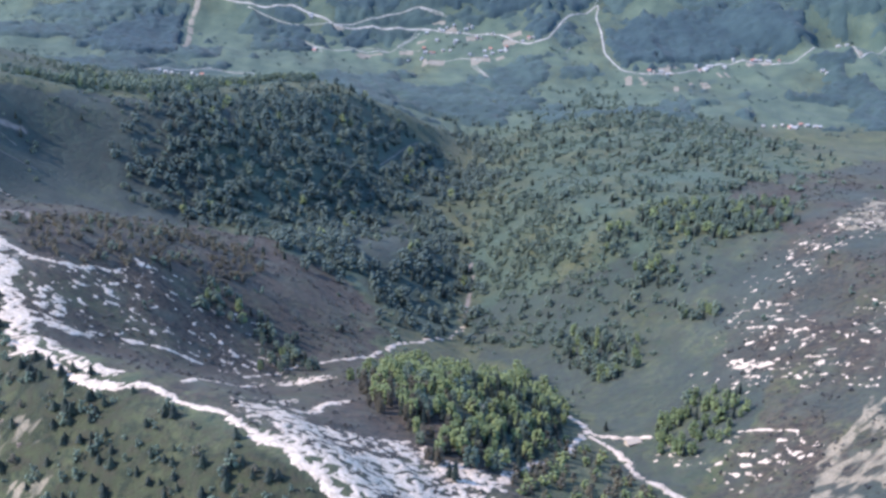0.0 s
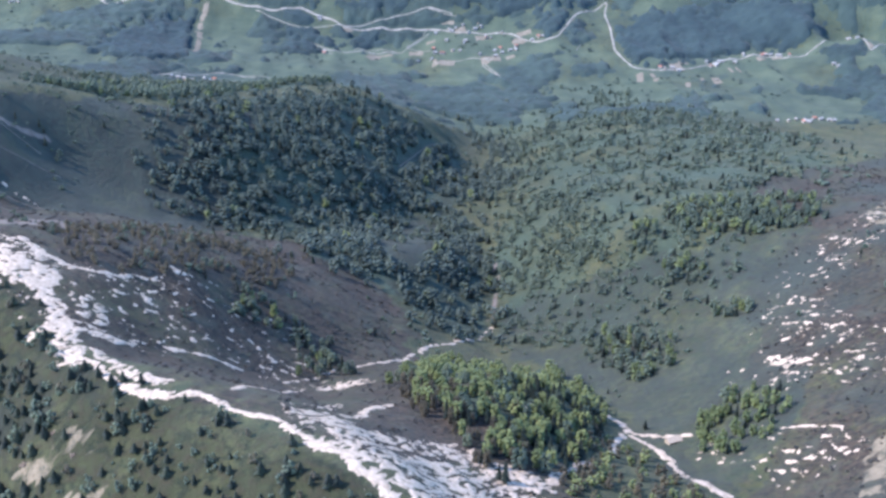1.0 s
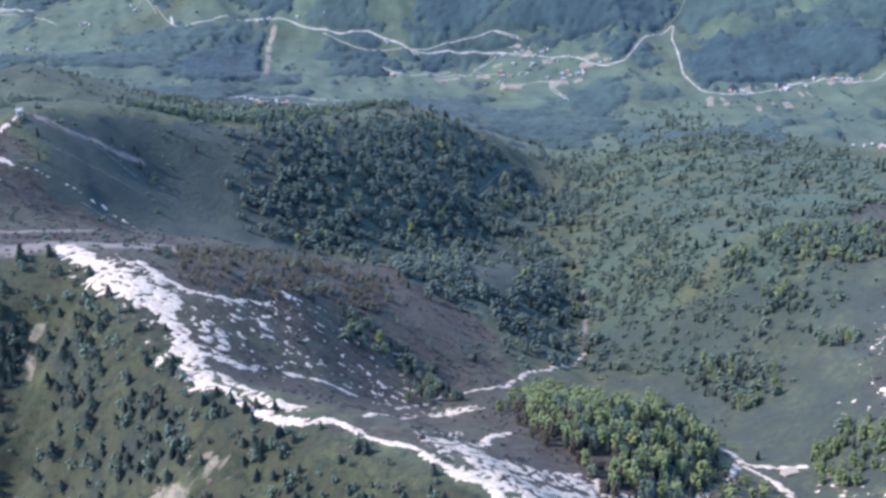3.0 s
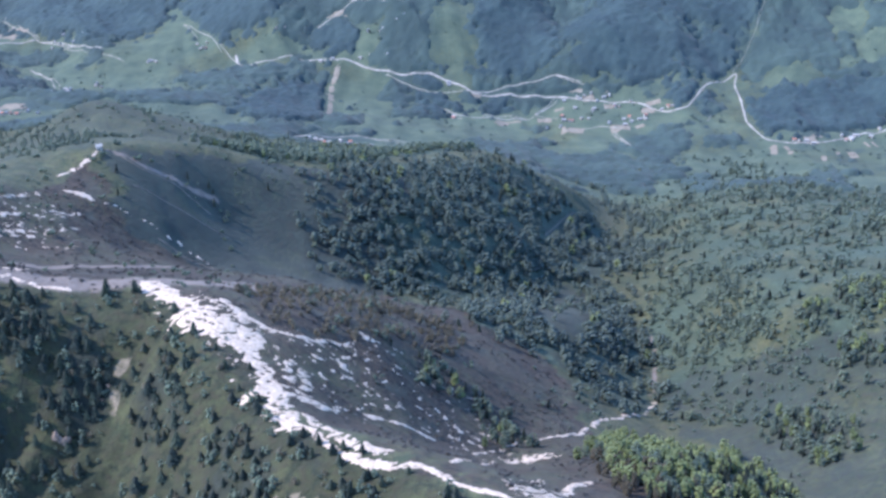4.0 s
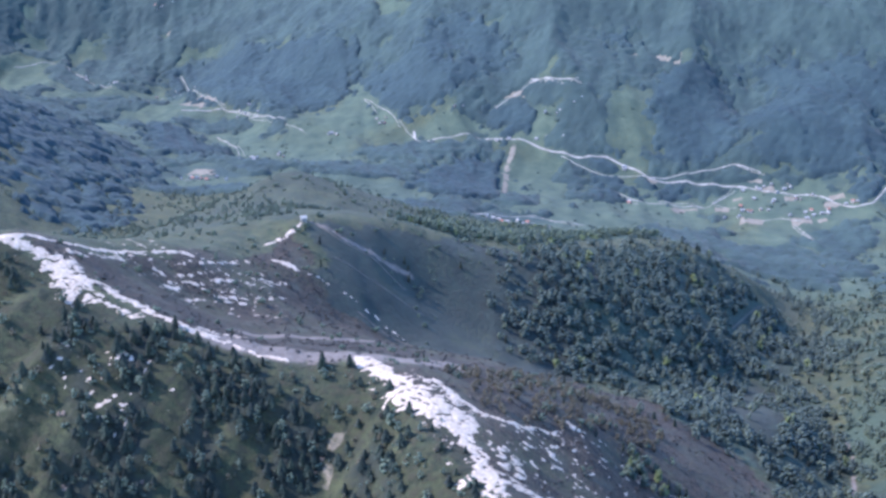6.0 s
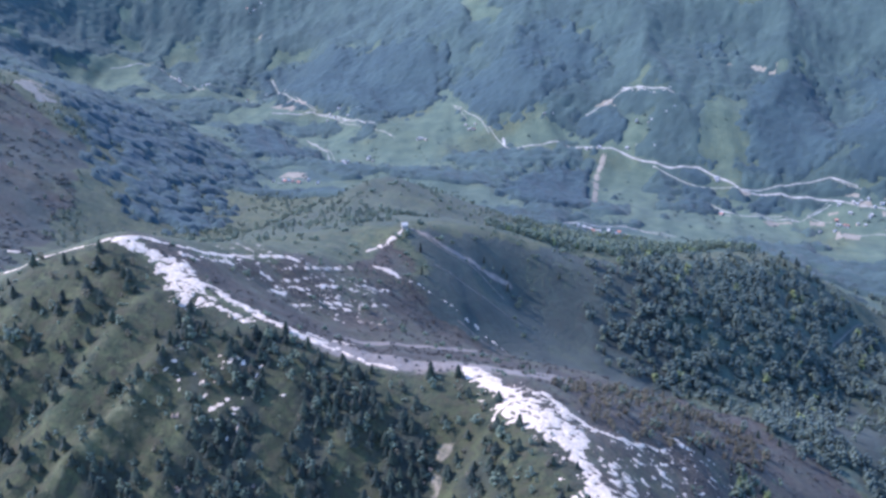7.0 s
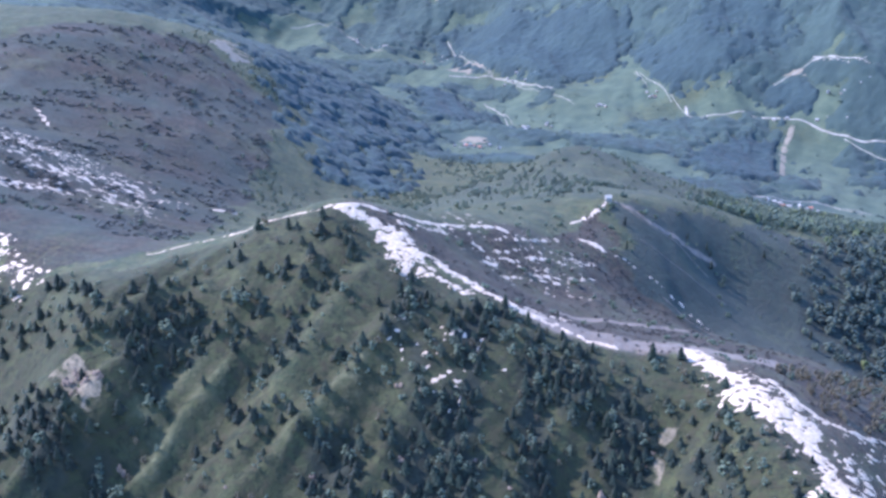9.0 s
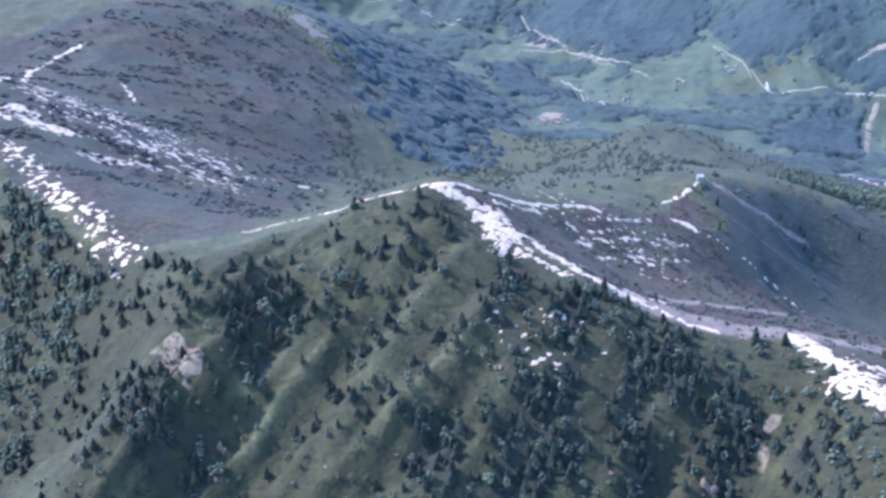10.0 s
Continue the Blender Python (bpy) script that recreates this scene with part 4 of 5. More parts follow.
def join(pieces):
    verts, faces, n = [], [], 0
    for v, f in pieces:
        verts.append(v)
        faces.append(f + n)
        n += len(v)
    return np.concatenate(verts), np.concatenate(faces)


def stem(rng, tall, thick):
    """A tapered, slightly bent trunk."""
    rings, n = 4, 6
    v, f = [], []
    lean = rng.normal(0, 0.03, 2)
    for k in range(rings):
        h = tall * k / (rings - 1)
        r = thick * (1 - 0.8 * k / (rings - 1)) * (1.35 if k == 0 else 1)
        for a in range(n):
            t = 2 * math.pi * a / n
            v.append((r * math.cos(t) + lean[0] * h, r * math.sin(t) + lean[1] * h, h - (0.06 * tall if k == 0 else 0)))
    for k in range(rings - 1):
        for a in range(n):
            p, q = k * n + a, k * n + (a + 1) % n
            f += [(p, q, q + n), (p, q + n, p + n)]
    return np.array(v), np.array(f)


def spruce_crown(rng, tiers=7, points=11):
    """Drooping ragged whorls of branches, one metre tall in all."""
    pieces = []
    for k in range(tiers):
        t = k / tiers
        top = 0.14 + 0.86 * (t + 1.55 / tiers) if k < tiers - 1 else 1.0
        low, wide = 0.10 + 0.86 * t, 0.19 * (1 - t) ** 0.85 + 0.018
        v = [(0, 0, min(top, 1.0))]
        turn = rng.uniform(0, 6.28)
        for a in range(points):
            r = wide * (rng.uniform(0.85, 1.2) if a % 2 == 0 else rng.uniform(0.42, 0.62))
            q = turn + 2 * math.pi * a / points + rng.normal(0, 0.08)
            v.append((r * math.cos(q), r * math.sin(q), low + rng.normal(0, 0.012) + (0 if a % 2 == 0 else 0.03)))
        v.append((0, 0, low + 0.05))
        f = [(0, 1 + a, 1 + (a + 1) % points) for a in range(points)] + [(points + 1, 1 + (a + 1) % points, 1 + a) for a in range(points)]
        pieces.append((np.array(v), np.array(f)))
    return join(pieces)


def leafy_crown(rng, clumps=13, wide=0.34, low=0.22, ball=(ICO_V, ICO_F)):
    """An uneven crown of many leafy clumps with gaps, one metre tall in all."""
    pieces = []
    for k in range(clumps):
        t = (k + 0.5) / clumps
        h = low + (0.95 - low) * t ** 0.9
        reach = wide * math.sqrt(max(0.05, 1 - (2 * (h - low) / (1.02 - low) - 0.85) ** 2 / 1.5)) * rng.uniform(0.5, 0.95)
        q = k * 2.4 + rng.normal(0, 0.4)
        size = rng.uniform(0.10, 0.17) * (1.2 - 0.5 * t) * (13 / clumps) ** 0.33
        tilt = np.array(Euler(tuple(rng.uniform(0, 6.28, 3))).to_matrix())
        v = (ball[0] @ tilt.T) * size * rng.uniform(0.62, 1.3, (len(ball[0]), 1)) * np.array([1.1, 1.1, 0.95])
        v = v + (reach * math.cos(q), reach * math.sin(q), min(h, 0.93))
        pieces.append((v, ball[1]))
    return join(pieces)


def bush_crown(rng, clumps=6):
    pieces = []
    for k in range(clumps):
        tilt = np.array(Euler(tuple(rng.uniform(0, 6.28, 3))).to_matrix())
        v = (OCT_V @ tilt.T) * rng.uniform(0.2, 0.38) * rng.uniform(0.6, 1.35, (6, 1))
        pieces.append((v + (rng.normal(0, 0.28), rng.normal(0, 0.28), rng.uniform(0.15, 0.75)), OCT_F))
    return join(pieces)


rng = np.random.default_rng(7)
SPRUCE = [spruce_crown(rng, 6, 9) for _ in range(8)]
SPRUCE_FAR = [spruce_crown(rng, 4, 7) for _ in range(5)]
LEAFY = [leafy_crown(rng) for _ in range(8)]
LEAFY_FAR = [leafy_crown(rng, 9, 0.36, 0.15, (OCT_V * 1.3, OCT_F)) for _ in range(8)]
BUSH = [bush_crown(rng) for _ in range(8)]


def grow(name, kinds, spots, tall, wide, mat, label, category="trees"):
    """Many plants in one mesh: spots x, y; tall and wide in metres."""
    n = len(spots)
    if not n:
        return None
    kind = rng.integers(0, len(kinds), n)
    turn = rng.uniform(0, 6.28, n)
    base = height(spots[:, 0], spots[:, 1]) - 0.4
    verts, faces, tones, count = [], [], [], 0
    own = rng.uniform(0, 1, n)
    for k, (v, f) in enumerate(kinds):
        pick = np.where(kind == k)[0]
        if not len(pick):
            continue
        c, s = np.cos(turn[pick])[:, None], np.sin(turn[pick])[:, None]
        w, h = wide[pick][:, None], tall[pick][:, None]
        p = np.stack([(v[None, :, 0] * c - v[None, :, 1] * s) * w + spots[pick, 0][:, None], (v[None, :, 0] * s + v[None, :, 1] * c) * w + spots[pick, 1][:, None], v[None, :, 2] * h + base[pick][:, None]], -1)
        verts.append(p.reshape(-1, 3))
        faces.append((f[None] + (np.arange(len(pick)) * len(v))[:, None, None]).reshape(-1, 3) + count)
        tones.append(np.repeat(own[pick], len(v)))
        count += len(pick) * len(v)
    mesh = bpy.data.meshes.new(name)
    verts, faces = np.concatenate(verts), np.concatenate(faces)
    mesh.vertices.add(len(verts))
    mesh.vertices.foreach_set("co", verts.astype(np.float32).ravel())
    fill(mesh, faces)
    values(mesh, "tone", np.concatenate(tones))
    mesh.materials.append(mat)
    return tagged(new(name, mesh), label, category, kind="stuff")


def spread(x0, x1, y0, y1, gap, chance):
    """Spots at about gap metres, kept where chance(x, y) is high."""
    x, y = np.meshgrid(np.arange(x0, x1, gap), np.arange(y0, y1, gap))
    x = x.ravel() + rng.uniform(-0.55, 0.55, x.size) * gap
    y = y.ravel() + rng.uniform(-0.55, 0.55, y.size) * gap
    keep = rng.uniform(0, 1, len(x)) < chance(x, y)
    return np.stack([x[keep], y[keep]], 1)


def sized(n, low, high):
    return low + (high - low) * rng.beta(2, 2.2, n)


def plant(name, kinds, spots, low, high, girth, mat, label, category="trees"):
    tall = sized(len(spots), low, high)
    return grow(name, kinds, spots, tall, tall * girth * rng.uniform(0.8, 1.25, len(spots)), mat, label, category)


def front(x, y):
    """Trees on the steep slope: close in the gullies, lone ones on the ribs and towards the crest."""
    below = crest_of(x) - y
    groups = fractal(x * 1.3 + y * 0.3, y * 0.55, 42, 3, 81, 0.6)
    c = np.clip(np.interp(x, [-700, -420, -300, -40], [0.2, 0.2, 0.34, 0.34]) + 0.9 * groups, 0.03, 0.7)
    c = np.maximum(c, 0.85 * soft_cover(SLOPE_WOODS, x, y, 24, 10) * np.clip(0.62 + 1.9 * groups, 0.08, 1))
    c = c * (1 - 0.5 * cover(SLOPE_GRASS, x, y, 24)) * (below > np.where(x < -620, 17, 3))
    return c * (snow_depth(x, y) < -0.2) * np.clip(1 - cover(BARE, x, y, 8), 0.1, 1)


def wood_floor(polys, x, y, warp, seed, size=90, base=0.6):
    return cover(polys, x, y, warp) * np.clip(base + 1.2 * fractal(x, y, size, 3, seed), 0.04, 1)


def crest_of(x):
    return np.interp(x, [-1150, -1060, -940, -850, -785, -665, -560, -458, -411, -366, -331, -303, -190, -60], [800, 770, 780, 870, 890, 880, 878, 902, 862, 834, 778, 724, 650, 555])


SKIRT = (-820, -380, 700, 885)   # the stretch of the slope whose spruces stand as trees of their own
front_spots = spread(-1050, -40, 470, 900, 7.6, lambda x, y: front(x, y))
own_spruce = (front_spots[:, 0] > SKIRT[0]) & (front_spots[:, 0] < SKIRT[1]) & (front_spots[:, 1] > SKIRT[2]) & (front_spots[:, 1] < SKIRT[3])
own_spruce &= rng.uniform(0, 1, len(front_spots)) < 0.6
own_spruce &= np.cumsum(own_spruce) <= 290
near_saddle = front_spots[:, 0] > -440
plant("spruce_wood", SPRUCE, front_spots[~own_spruce & ~near_saddle], 6, 15, 2.0, NEEDLES, "dark spruces standing on the steep grassy slope")
plant("spruce_wood", SPRUCE, front_spots[~own_spruce & near_saddle], 5, 11, 2.1, NEEDLES, "small dark spruces dotted over the slope below the snow")
plant("slope_bushes", BUSH, spread(-1180, -40, 480, 900, 8, lambda x, y: (0.35 * front(x, y) + 0.07) * (y < crest_of(x) - 8)), 1.5, 5, 1.0, LEAVES, "green bushes between the spruces on the slope", "bushes")
plant("mixed_wood", LEAFY_FAR, spread(-1050, -40, 480, 900, 10, lambda x, y: 0.3 * front(x, y)), 6, 13, 0.95, LEAVES, "broadleaved trees among the spruces on the slope")
under = lambda x, y: (y < crest_of(x) - 6) * np.clip(np.interp(x, [-1150, -760, -640, -560, -40], [0.04, 0.08, 0.16, 0.16, 0.14]) * (0.6 + 1.6 * fractal(x, y, 45, 3, 97)), 0, 1) * (snow_depth(x, y) < -0.3) * (1 - 0.8 * cover(BARE, x, y, 20))
plant("budding_wood", LEAFY_FAR, spread(-1180, -40, 480, 900, 8.5, lambda x, y: 0.6 * under(x, y)), 3, 9, 0.95, OLIVE, "low brownish trees coming into leaf on the slope")
plant("mixed_wood", LEAFY_FAR, spread(-1180, -40, 480, 900, 8.5, lambda x, y: 0.75 * under(x, y)), 3, 11, 0.85, LEAVES, "young broadleaved trees on the steep slope")
hill_polys = [REGIONS["forest_hill"], REGIONS["forest_low"]]
hill = lambda x, y: soft_cover(hill_polys, x, y, 45, 32) * np.clip(0.8 + 1.2 * fractal(x, y, 70, 3, 82), 0.04, 1) * (1 - 0.93 * cover([REGIONS["glade"]], x, y, 10)) * (near_line([(-180, 2110), (-110, 2180), (-41, 2285), (-12, 2262)], x, y) > 14) * (near_line([(-127, 1752), (-75, 1973)], x, y) > 9) * np.where((y < 1330) & (x < -95), 0.75, 1)
plant("mixed_wood", LEAFY_FAR, spread(-540, 80, 1120, 2220, 10, lambda x, y: 0.5 * hill(x, y)), 8, 17, 1.05, HAZED_HILL_LEAVES, "dense mixed wood on the hillside")
plant("fresh_wood", LEAFY_FAR, spread(-540, 80, 1120, 2220, 13, lambda x, y: 0.55 * hill(x, y)), 8, 17, 1.05, HAZED_HILL_LEAVES, "paler broadleaved trees in the hillside wood")
plant("fresh_wood", LEAFY_FAR, spread(-540, 80, 1120, 2220, 19, lambda x, y: 0.22 * hill(x, y) * np.clip(0.4 + 2 * fractal(x, y, 120, 2, 99), 0, 1)), 9, 19, 0.85, FRESH, "bright green trees here and there in the hillside wood")
flank = [[(-83, 2439), (-26, 2293), (28, 2012), (-9, 1816), (53, 1786), (63, 2160), (12, 2393)]]
plant("mixed_wood", LEAFY_FAR, spread(-60, 160, 1650, 2350, 10, lambda x, y: 0.55 * soft_cover(flank, x, y, 25, 18) * np.clip(0.7 + fractal(x, y, 50, 2, 106), 0.1, 1)), 7, 15, 1.05, HAZED_HILL_LEAVES, "trees on the flank above the stream")
plant("spruce_wood", SPRUCE_FAR, spread(-540, 80, 1150, 2220, 14, lambda x, y: 0.45 * hill(x, y)), 7, 16, 1.5, NEEDLES, "dark spruces among the hillside wood")
plant("fresh_wood", LEAFY_FAR, spread(-720, -180, 1460, 2220, 9.5, lambda x, y: 0.7 * wood_floor([REGIONS["back_of_ridge"]], x, y, 40, 89, 60, 0.7)), 7, 14, 0.95, SCRUB, "green wood behind the ridge")
plant("fresh_wood", LEAFY_FAR, spread(-720, -180, 1460, 2220, 16, lambda x, y: 0.6 * wood_floor([REGIONS["back_of_ridge"]], x, y, 40, 89, 60, 0.7)), 7, 14, 0.95, FRESH, "bright green trees in the wood behind the ridge")
plant("mixed_wood", LEAFY_FAR, spread(-720, -180, 1460, 2220, 17, lambda x, y: 0.7 * cover([REGIONS["back_of_ridge"]], x, y, 40)), 8.75, 17.5, 1.0, LEAVES, "darker trees in the wood behind the ridge")
groups = [REGIONS[k] for k in ("right_bush", "clump_a", "clump_b", "right_a", "right_b", "right_c", "right_d", "right_e", "right_f")]
group_fresh = spread(-260, 400, 780, 1340, 8.5, lambda x, y: np.where(y < 920, 0.6, 0.16) * np.where(x < 0, 0.5, 1) * cover(groups, x, y, 18))
group_dark = spread(-280, 420, 900, 1360, 9, lambda x, y: 0.6 * cover(groups, x, y, 24))
plant("spruce_wood", SPRUCE_FAR, spread(-280, 420, 780, 1300, 11, lambda x, y: 0.4 * cover(groups, x, y, 24)), 7.5, 17.5, 1.0, NEEDLES, "small spruces in groups on the heath")
right = lambda x, y: soft_cover([REGIONS["right_scrub"]], x, y, 70, 45) * np.clip(0.55 + 1.2 * fractal(x, y, 80, 3, 85), 0.04, 1)
plant("mixed_wood", LEAFY_FAR, spread(-10, 200, 1180, 1720, 9, lambda x, y: 0.6 * soft_cover([REGIONS["stream_wood"]], x, y, 30, 20) * np.clip(0.5 + 1.5 * fractal(x, y, 50, 3, 103), 0, 1)), 7, 16, 0.8, LEAVES, "trees standing along the stream")
plant("scrub", BUSH, spread(-40, 640, 1150, 2580, 10.0, lambda x, y: 0.3 * right(x, y)), 3, 7, 1.7, SCRUB, "pale green scrub covering the broad slope", "bushes")
plant("mixed_wood", LEAFY_FAR, spread(-40, 640, 1150, 2580, 16, lambda x, y: 0.6 * right(x, y) ** 2), 7, 17, 1.0, LEAVES, "scattered trees standing in the scrub")
lower = [[(15, 1210), (40, 1420), (110, 1440), (200, 1290), (300, 1215), (260, 1120), (120, 1090)]]
plant("scrub", BUSH, spread(0, 320, 1060, 1460, 8, lambda x, y: 0.8 * wood_floor(lower, x, y, 40, 95, 60, 0.4)), 2.5, 7, 1.1, SCRUB, "loose green scrub on the lower slope", "bushes")
plant("mixed_wood", LEAFY_FAR, spread(0, 320, 1060, 1460, 12, lambda x, y: 0.6 * wood_floor(lower, x, y, 40, 96, 50, 0.4)), 7, 16, 0.8, LEAVES, "loose trees on the lower slope")
plant("spruce_wood", SPRUCE_FAR, spread(-40, 640, 1150, 2580, 26, lambda x, y: 0.6 * right(x, y)), 7, 15, 1.5, NEEDLES, "dark small spruces standing in the scrub")
hump = [[(-343, 885), (-410, 940), (-385, 1010), (-348, 1093), (-290, 1200), (-206, 1254), (-200, 1150), (-230, 1040), (-300, 930)]]
plant("budding_wood", LEAFY_FAR, spread(-460, -150, 900, 1280, 8, lambda x, y: 0.85 * wood_floor(hump, x, y, 40, 90, 60, 0.6)), 4, 10, 0.95, OLIVE, "low brownish trees just coming into leaf on the spur")
plant("mixed_wood", LEAFY_FAR, spread(-460, -150, 900, 1280, 13, lambda x, y: 0.22 * wood_floor(hump, x, y, 25, 91, 60, 0.5)), 5, 11, 1.0, LEAVES, "green trees among the budding ones on the spur")
foot = [[(30, 690), (60, 800), (90, 850), (120, 800), (150, 720), (110, 600)]]
plant("mixed_wood", LEAFY_FAR, spread(0, 180, 580, 880, 9, lambda x, y: 0.45 * cover(foot, x, y, 14)), 5, 12, 0.8, OLIVE, "low trees between the snow-filled gullies")
plant("fresh_wood", LEAFY_FAR, spread(0, 180, 580, 880, 13, lambda x, y: 0.6 * cover(foot, x, y, 14)), 5, 11.25, 1.0, FRESH, "bright bushes between the snow-filled gullies")
lone = lambda x, y: 0.2 * np.clip(0.35 + 2.2 * fractal(x, y, 120, 3, 86), 0, 1) * (1 - 0.5 * cover(HEATH, x, y)) * (snow_depth(x, y) < -0.4)
plant("scrub", BUSH, spread(-1250, 520, 900, 2250, 10, lone), 1.875, 7.5, 1.15, SCRUB, "lone bushes dotted over the grass", "bushes")
plant("scrub", BUSH, spread(-760, 560, 560, 1560, 5.5, lambda x, y: 0.34 * cover(HEATH[:3], x, y, 20) * np.clip(0.5 + 2 * fractal(x, y, 50, 2, 92), 0, 1) * (snow_depth(x, y) < -0.1)), 0.8, 3.0, 1.5, HEATHER, "low dark heather bushes on the brown heath", "bushes")
plant("spruce_wood", SPRUCE_FAR, spread(-640, 420, 880, 1500, 20, lambda x, y: 0.7 * lone(x, y)), 6.25, 15, 1.0, NEEDLES, "lone small spruces on the open slopes")
slope_a = [[(-560, 1290), (-470, 1330), (-380, 1350), (-420, 1400), (-520, 1420)]]
plant("mixed_wood", LEAFY_FAR, spread(-640, 60, 1180, 1640, 15, lambda x, y: 0.3 * np.maximum(0.6 * cover(slope_a, x, y, 30), cover(hill_polys, x, y, 190)) * np.clip(0.5 + 2 * fractal(x, y, 60, 2, 100), 0, 1)), 6.25, 13.75, 1.1, LEAVES, "scattered trees at the edge of the hillside wood")
back = lambda x, y: np.clip(0.2 + 2.0 * fractal(x, y, 150, 3, 87), 0, 1) * (x < np.interp(y, [1300, 1800, 2300], [-700, -600, -500])) * np.where(cover(HEATH[3:], x, y, 40) > 0, 0.12, 1)
plant("mixed_wood", LEAFY_FAR, spread(-1800, -480, 1350, 2350, 10.5, lambda x, y: 0.4 * back(x, y)), 5, 11, 1.0, LEAVES, "woods on the hills behind the ridge")
left_wood = lambda x, y: np.maximum(np.clip(0.3 + 1.6 * fractal(x, y, 90, 3, 88), 0, 1), 0.8 * cover([[(-1292, 862), (-1221, 839), (-1128, 793), (-1050, 751), (-1049, 714), (-1035, 681), (-1070, 663), (-1092, 640)]], x, y, 24)) * (y < np.interp(x, [-1800, -1420, -1270, -1060], [1000, 930, 860, 755]))
plant("mixed_wood", LEAFY_FAR, spread(-1800, -1040, 480, 1000, 10, lambda x, y: 0.6 * left_wood(x, y)), 7.5, 16.25, 1.0, LEAVES, "wood on the far front slope")
plant("spruce_wood", SPRUCE_FAR, spread(-1800, -1040, 480, 1000, 9, lambda x, y: 0.6 * left_wood(x, y)), 8, 18, 1.4, NEEDLES, "dark spruces on the far front slope")
brown_left = lambda x, y: 0.6 * cover(HEATH[3:], x, y, 30) * np.clip(0.2 + 2.4 * fractal(x * 0.45 + y * 0.3, y * 1.2 - x * 0.9, 70, 3, 93), 0, 1)
plant("budding_wood", BUSH, spread(-1850, -980, 900, 2050, 9, brown_left), 1.5, 4.5, 2.8, THICKET, "dark low thickets on the brown mountain", "bushes")
def off_road(x, y):
    return (np.min([near_line(line, x, y) for _, line in ROADS], axis=0) > 11) & (near_line(LANDSLIP, x, y) > 20)


# wedge the camera looks over; no valley woods are set outside it
in_view = lambda x, y: np.abs(x + 700) < 700 + 0.42 * y
valley = lambda x, y: np.clip((far_wood(x, y) - 0.3) * 1.6, 0.02, 0.9) * off_road(x, y) * (1 - 0.9 * cover(PASTURE, x, y, 30)) * in_view(x, y)
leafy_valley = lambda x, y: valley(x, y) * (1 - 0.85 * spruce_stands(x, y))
dark_valley = lambda x, y: np.minimum(0.95, spruce_stands(x, y)) * off_road(x, y) * in_view(x, y)


def canopy(where, x0, x1, y0, y1, step, low, high, mat, label):
    """The closed canopy of a far wood: crown beside crown, with ragged edges that come down to the ground."""
    x, y = np.meshgrid(np.arange(x0, x1, step), np.arange(y0, y1, step))
    x, y = x + rng.uniform(-0.35, 0.35, x.shape) * step, y + rng.uniform(-0.35, 0.35, x.shape) * step
    w = where(x.ravel(), y.ravel()).reshape(x.shape)
    keep = w > np.clip(0.5 + 0.9 * fractal(x, y, 45, 3, 105, 0.7), 0.12, 0.88)
    keep[[0, -1], :] = keep[:, [0, -1]] = False
    tall = low + (high - low) * rng.beta(1.4, 1.4, x.shape)
    z = height(x, y) + np.where(keep, tall, -1.0)
    rows, cols = x.shape
    corner = (np.arange(rows - 1)[:, None] * cols + np.arange(cols - 1)[None, :]).ravel()
    quads = np.stack([corner, corner + 1, corner + 1 + cols, corner + cols], 1)
    quads = quads[keep.ravel()[quads].any(1)]
    used, quads = np.unique(quads, return_inverse=True)
    mesh = bpy.data.meshes.new("valley_wood")
    mesh.vertices.add(len(used))
    mesh.vertices.foreach_set("co", np.stack([x, y, z], -1).reshape(-1, 3)[used].astype(np.float32).ravel())
    fill(mesh, quads.reshape(-1, 4))
    tone = 0.5 * rng.uniform(0, 1, x.shape) + np.clip(0.3 + 1.4 * fractal(x, y, 90, 4, 104), 0, 0.7)
    values(mesh, "tone", tone.ravel()[used])
    mesh.materials.append(mat)
    return tagged(new("valley_wood", mesh), label, "trees", kind="stuff")


canopy(leafy_valley, -3200, 1300, 2200, 4300, 8, 2, 12, HAZED_LEAVES, "woods on the valley and mountain sides, tinted blue-green for haze")
canopy(dark_valley, -2600, 1000, 1650, 3850, 7, 5, 13, HAZED_NEEDLES, "dark spruce stands on the valley sides")
plant("valley_scrub", BUSH, spread(-2600, 1200, 2150, 3150, 14, lambda x, y: 0.3 * off_road(x, y) * np.clip(0.2 + 2.2 * fractal(x, y, 70, 3, 94), 0.03, 1) * (1 - spruce_stands(x, y)) * in_view(x, y)), 1.6, 4.5, 2.0, HAZED_LEAVES, "hedges and bushes between the valley fields", "bushes")


# ---- trees that stand as things of their own ----
def part(name, verts, faces, mat, parent, label="", smooth=False, tone=None):
    mesh = bpy.data.meshes.new(name)
    mesh.vertices.add(len(verts))
    mesh.vertices.foreach_set("co", np.asarray(verts, np.float32).ravel())
    fill(mesh, np.asarray(faces))
    if not smooth:
        mesh.polygons.foreach_set("use_smooth", np.zeros(len(faces), bool))
    if tone is not None:
        values(mesh, "tone", np.full(len(verts), tone))
    mesh.materials.append(mat)
    ob = new(name, mesh)
    ob.parent = parent
    if label:
        tagged(ob, label)
    return ob


def limbed(rng_, tall, thick):
    """A trunk with a few rising limbs."""
    pieces = [stem(rng_, tall, thick)]
    for k in range(5):
        v, f = stem(rng_, tall * 0.34, thick * 0.45)
        q, lean = k * 1.26 + rng_.normal(0, 0.3), 0.75
        turned = np.array(Matrix.Rotation(q, 3, "Z") @ Matrix.Rotation(lean, 3, "Y"))
        pieces.append((v @ turned.T + (0, 0, tall * (0.45 + 0.1 * k)), f))
    return join(pieces)


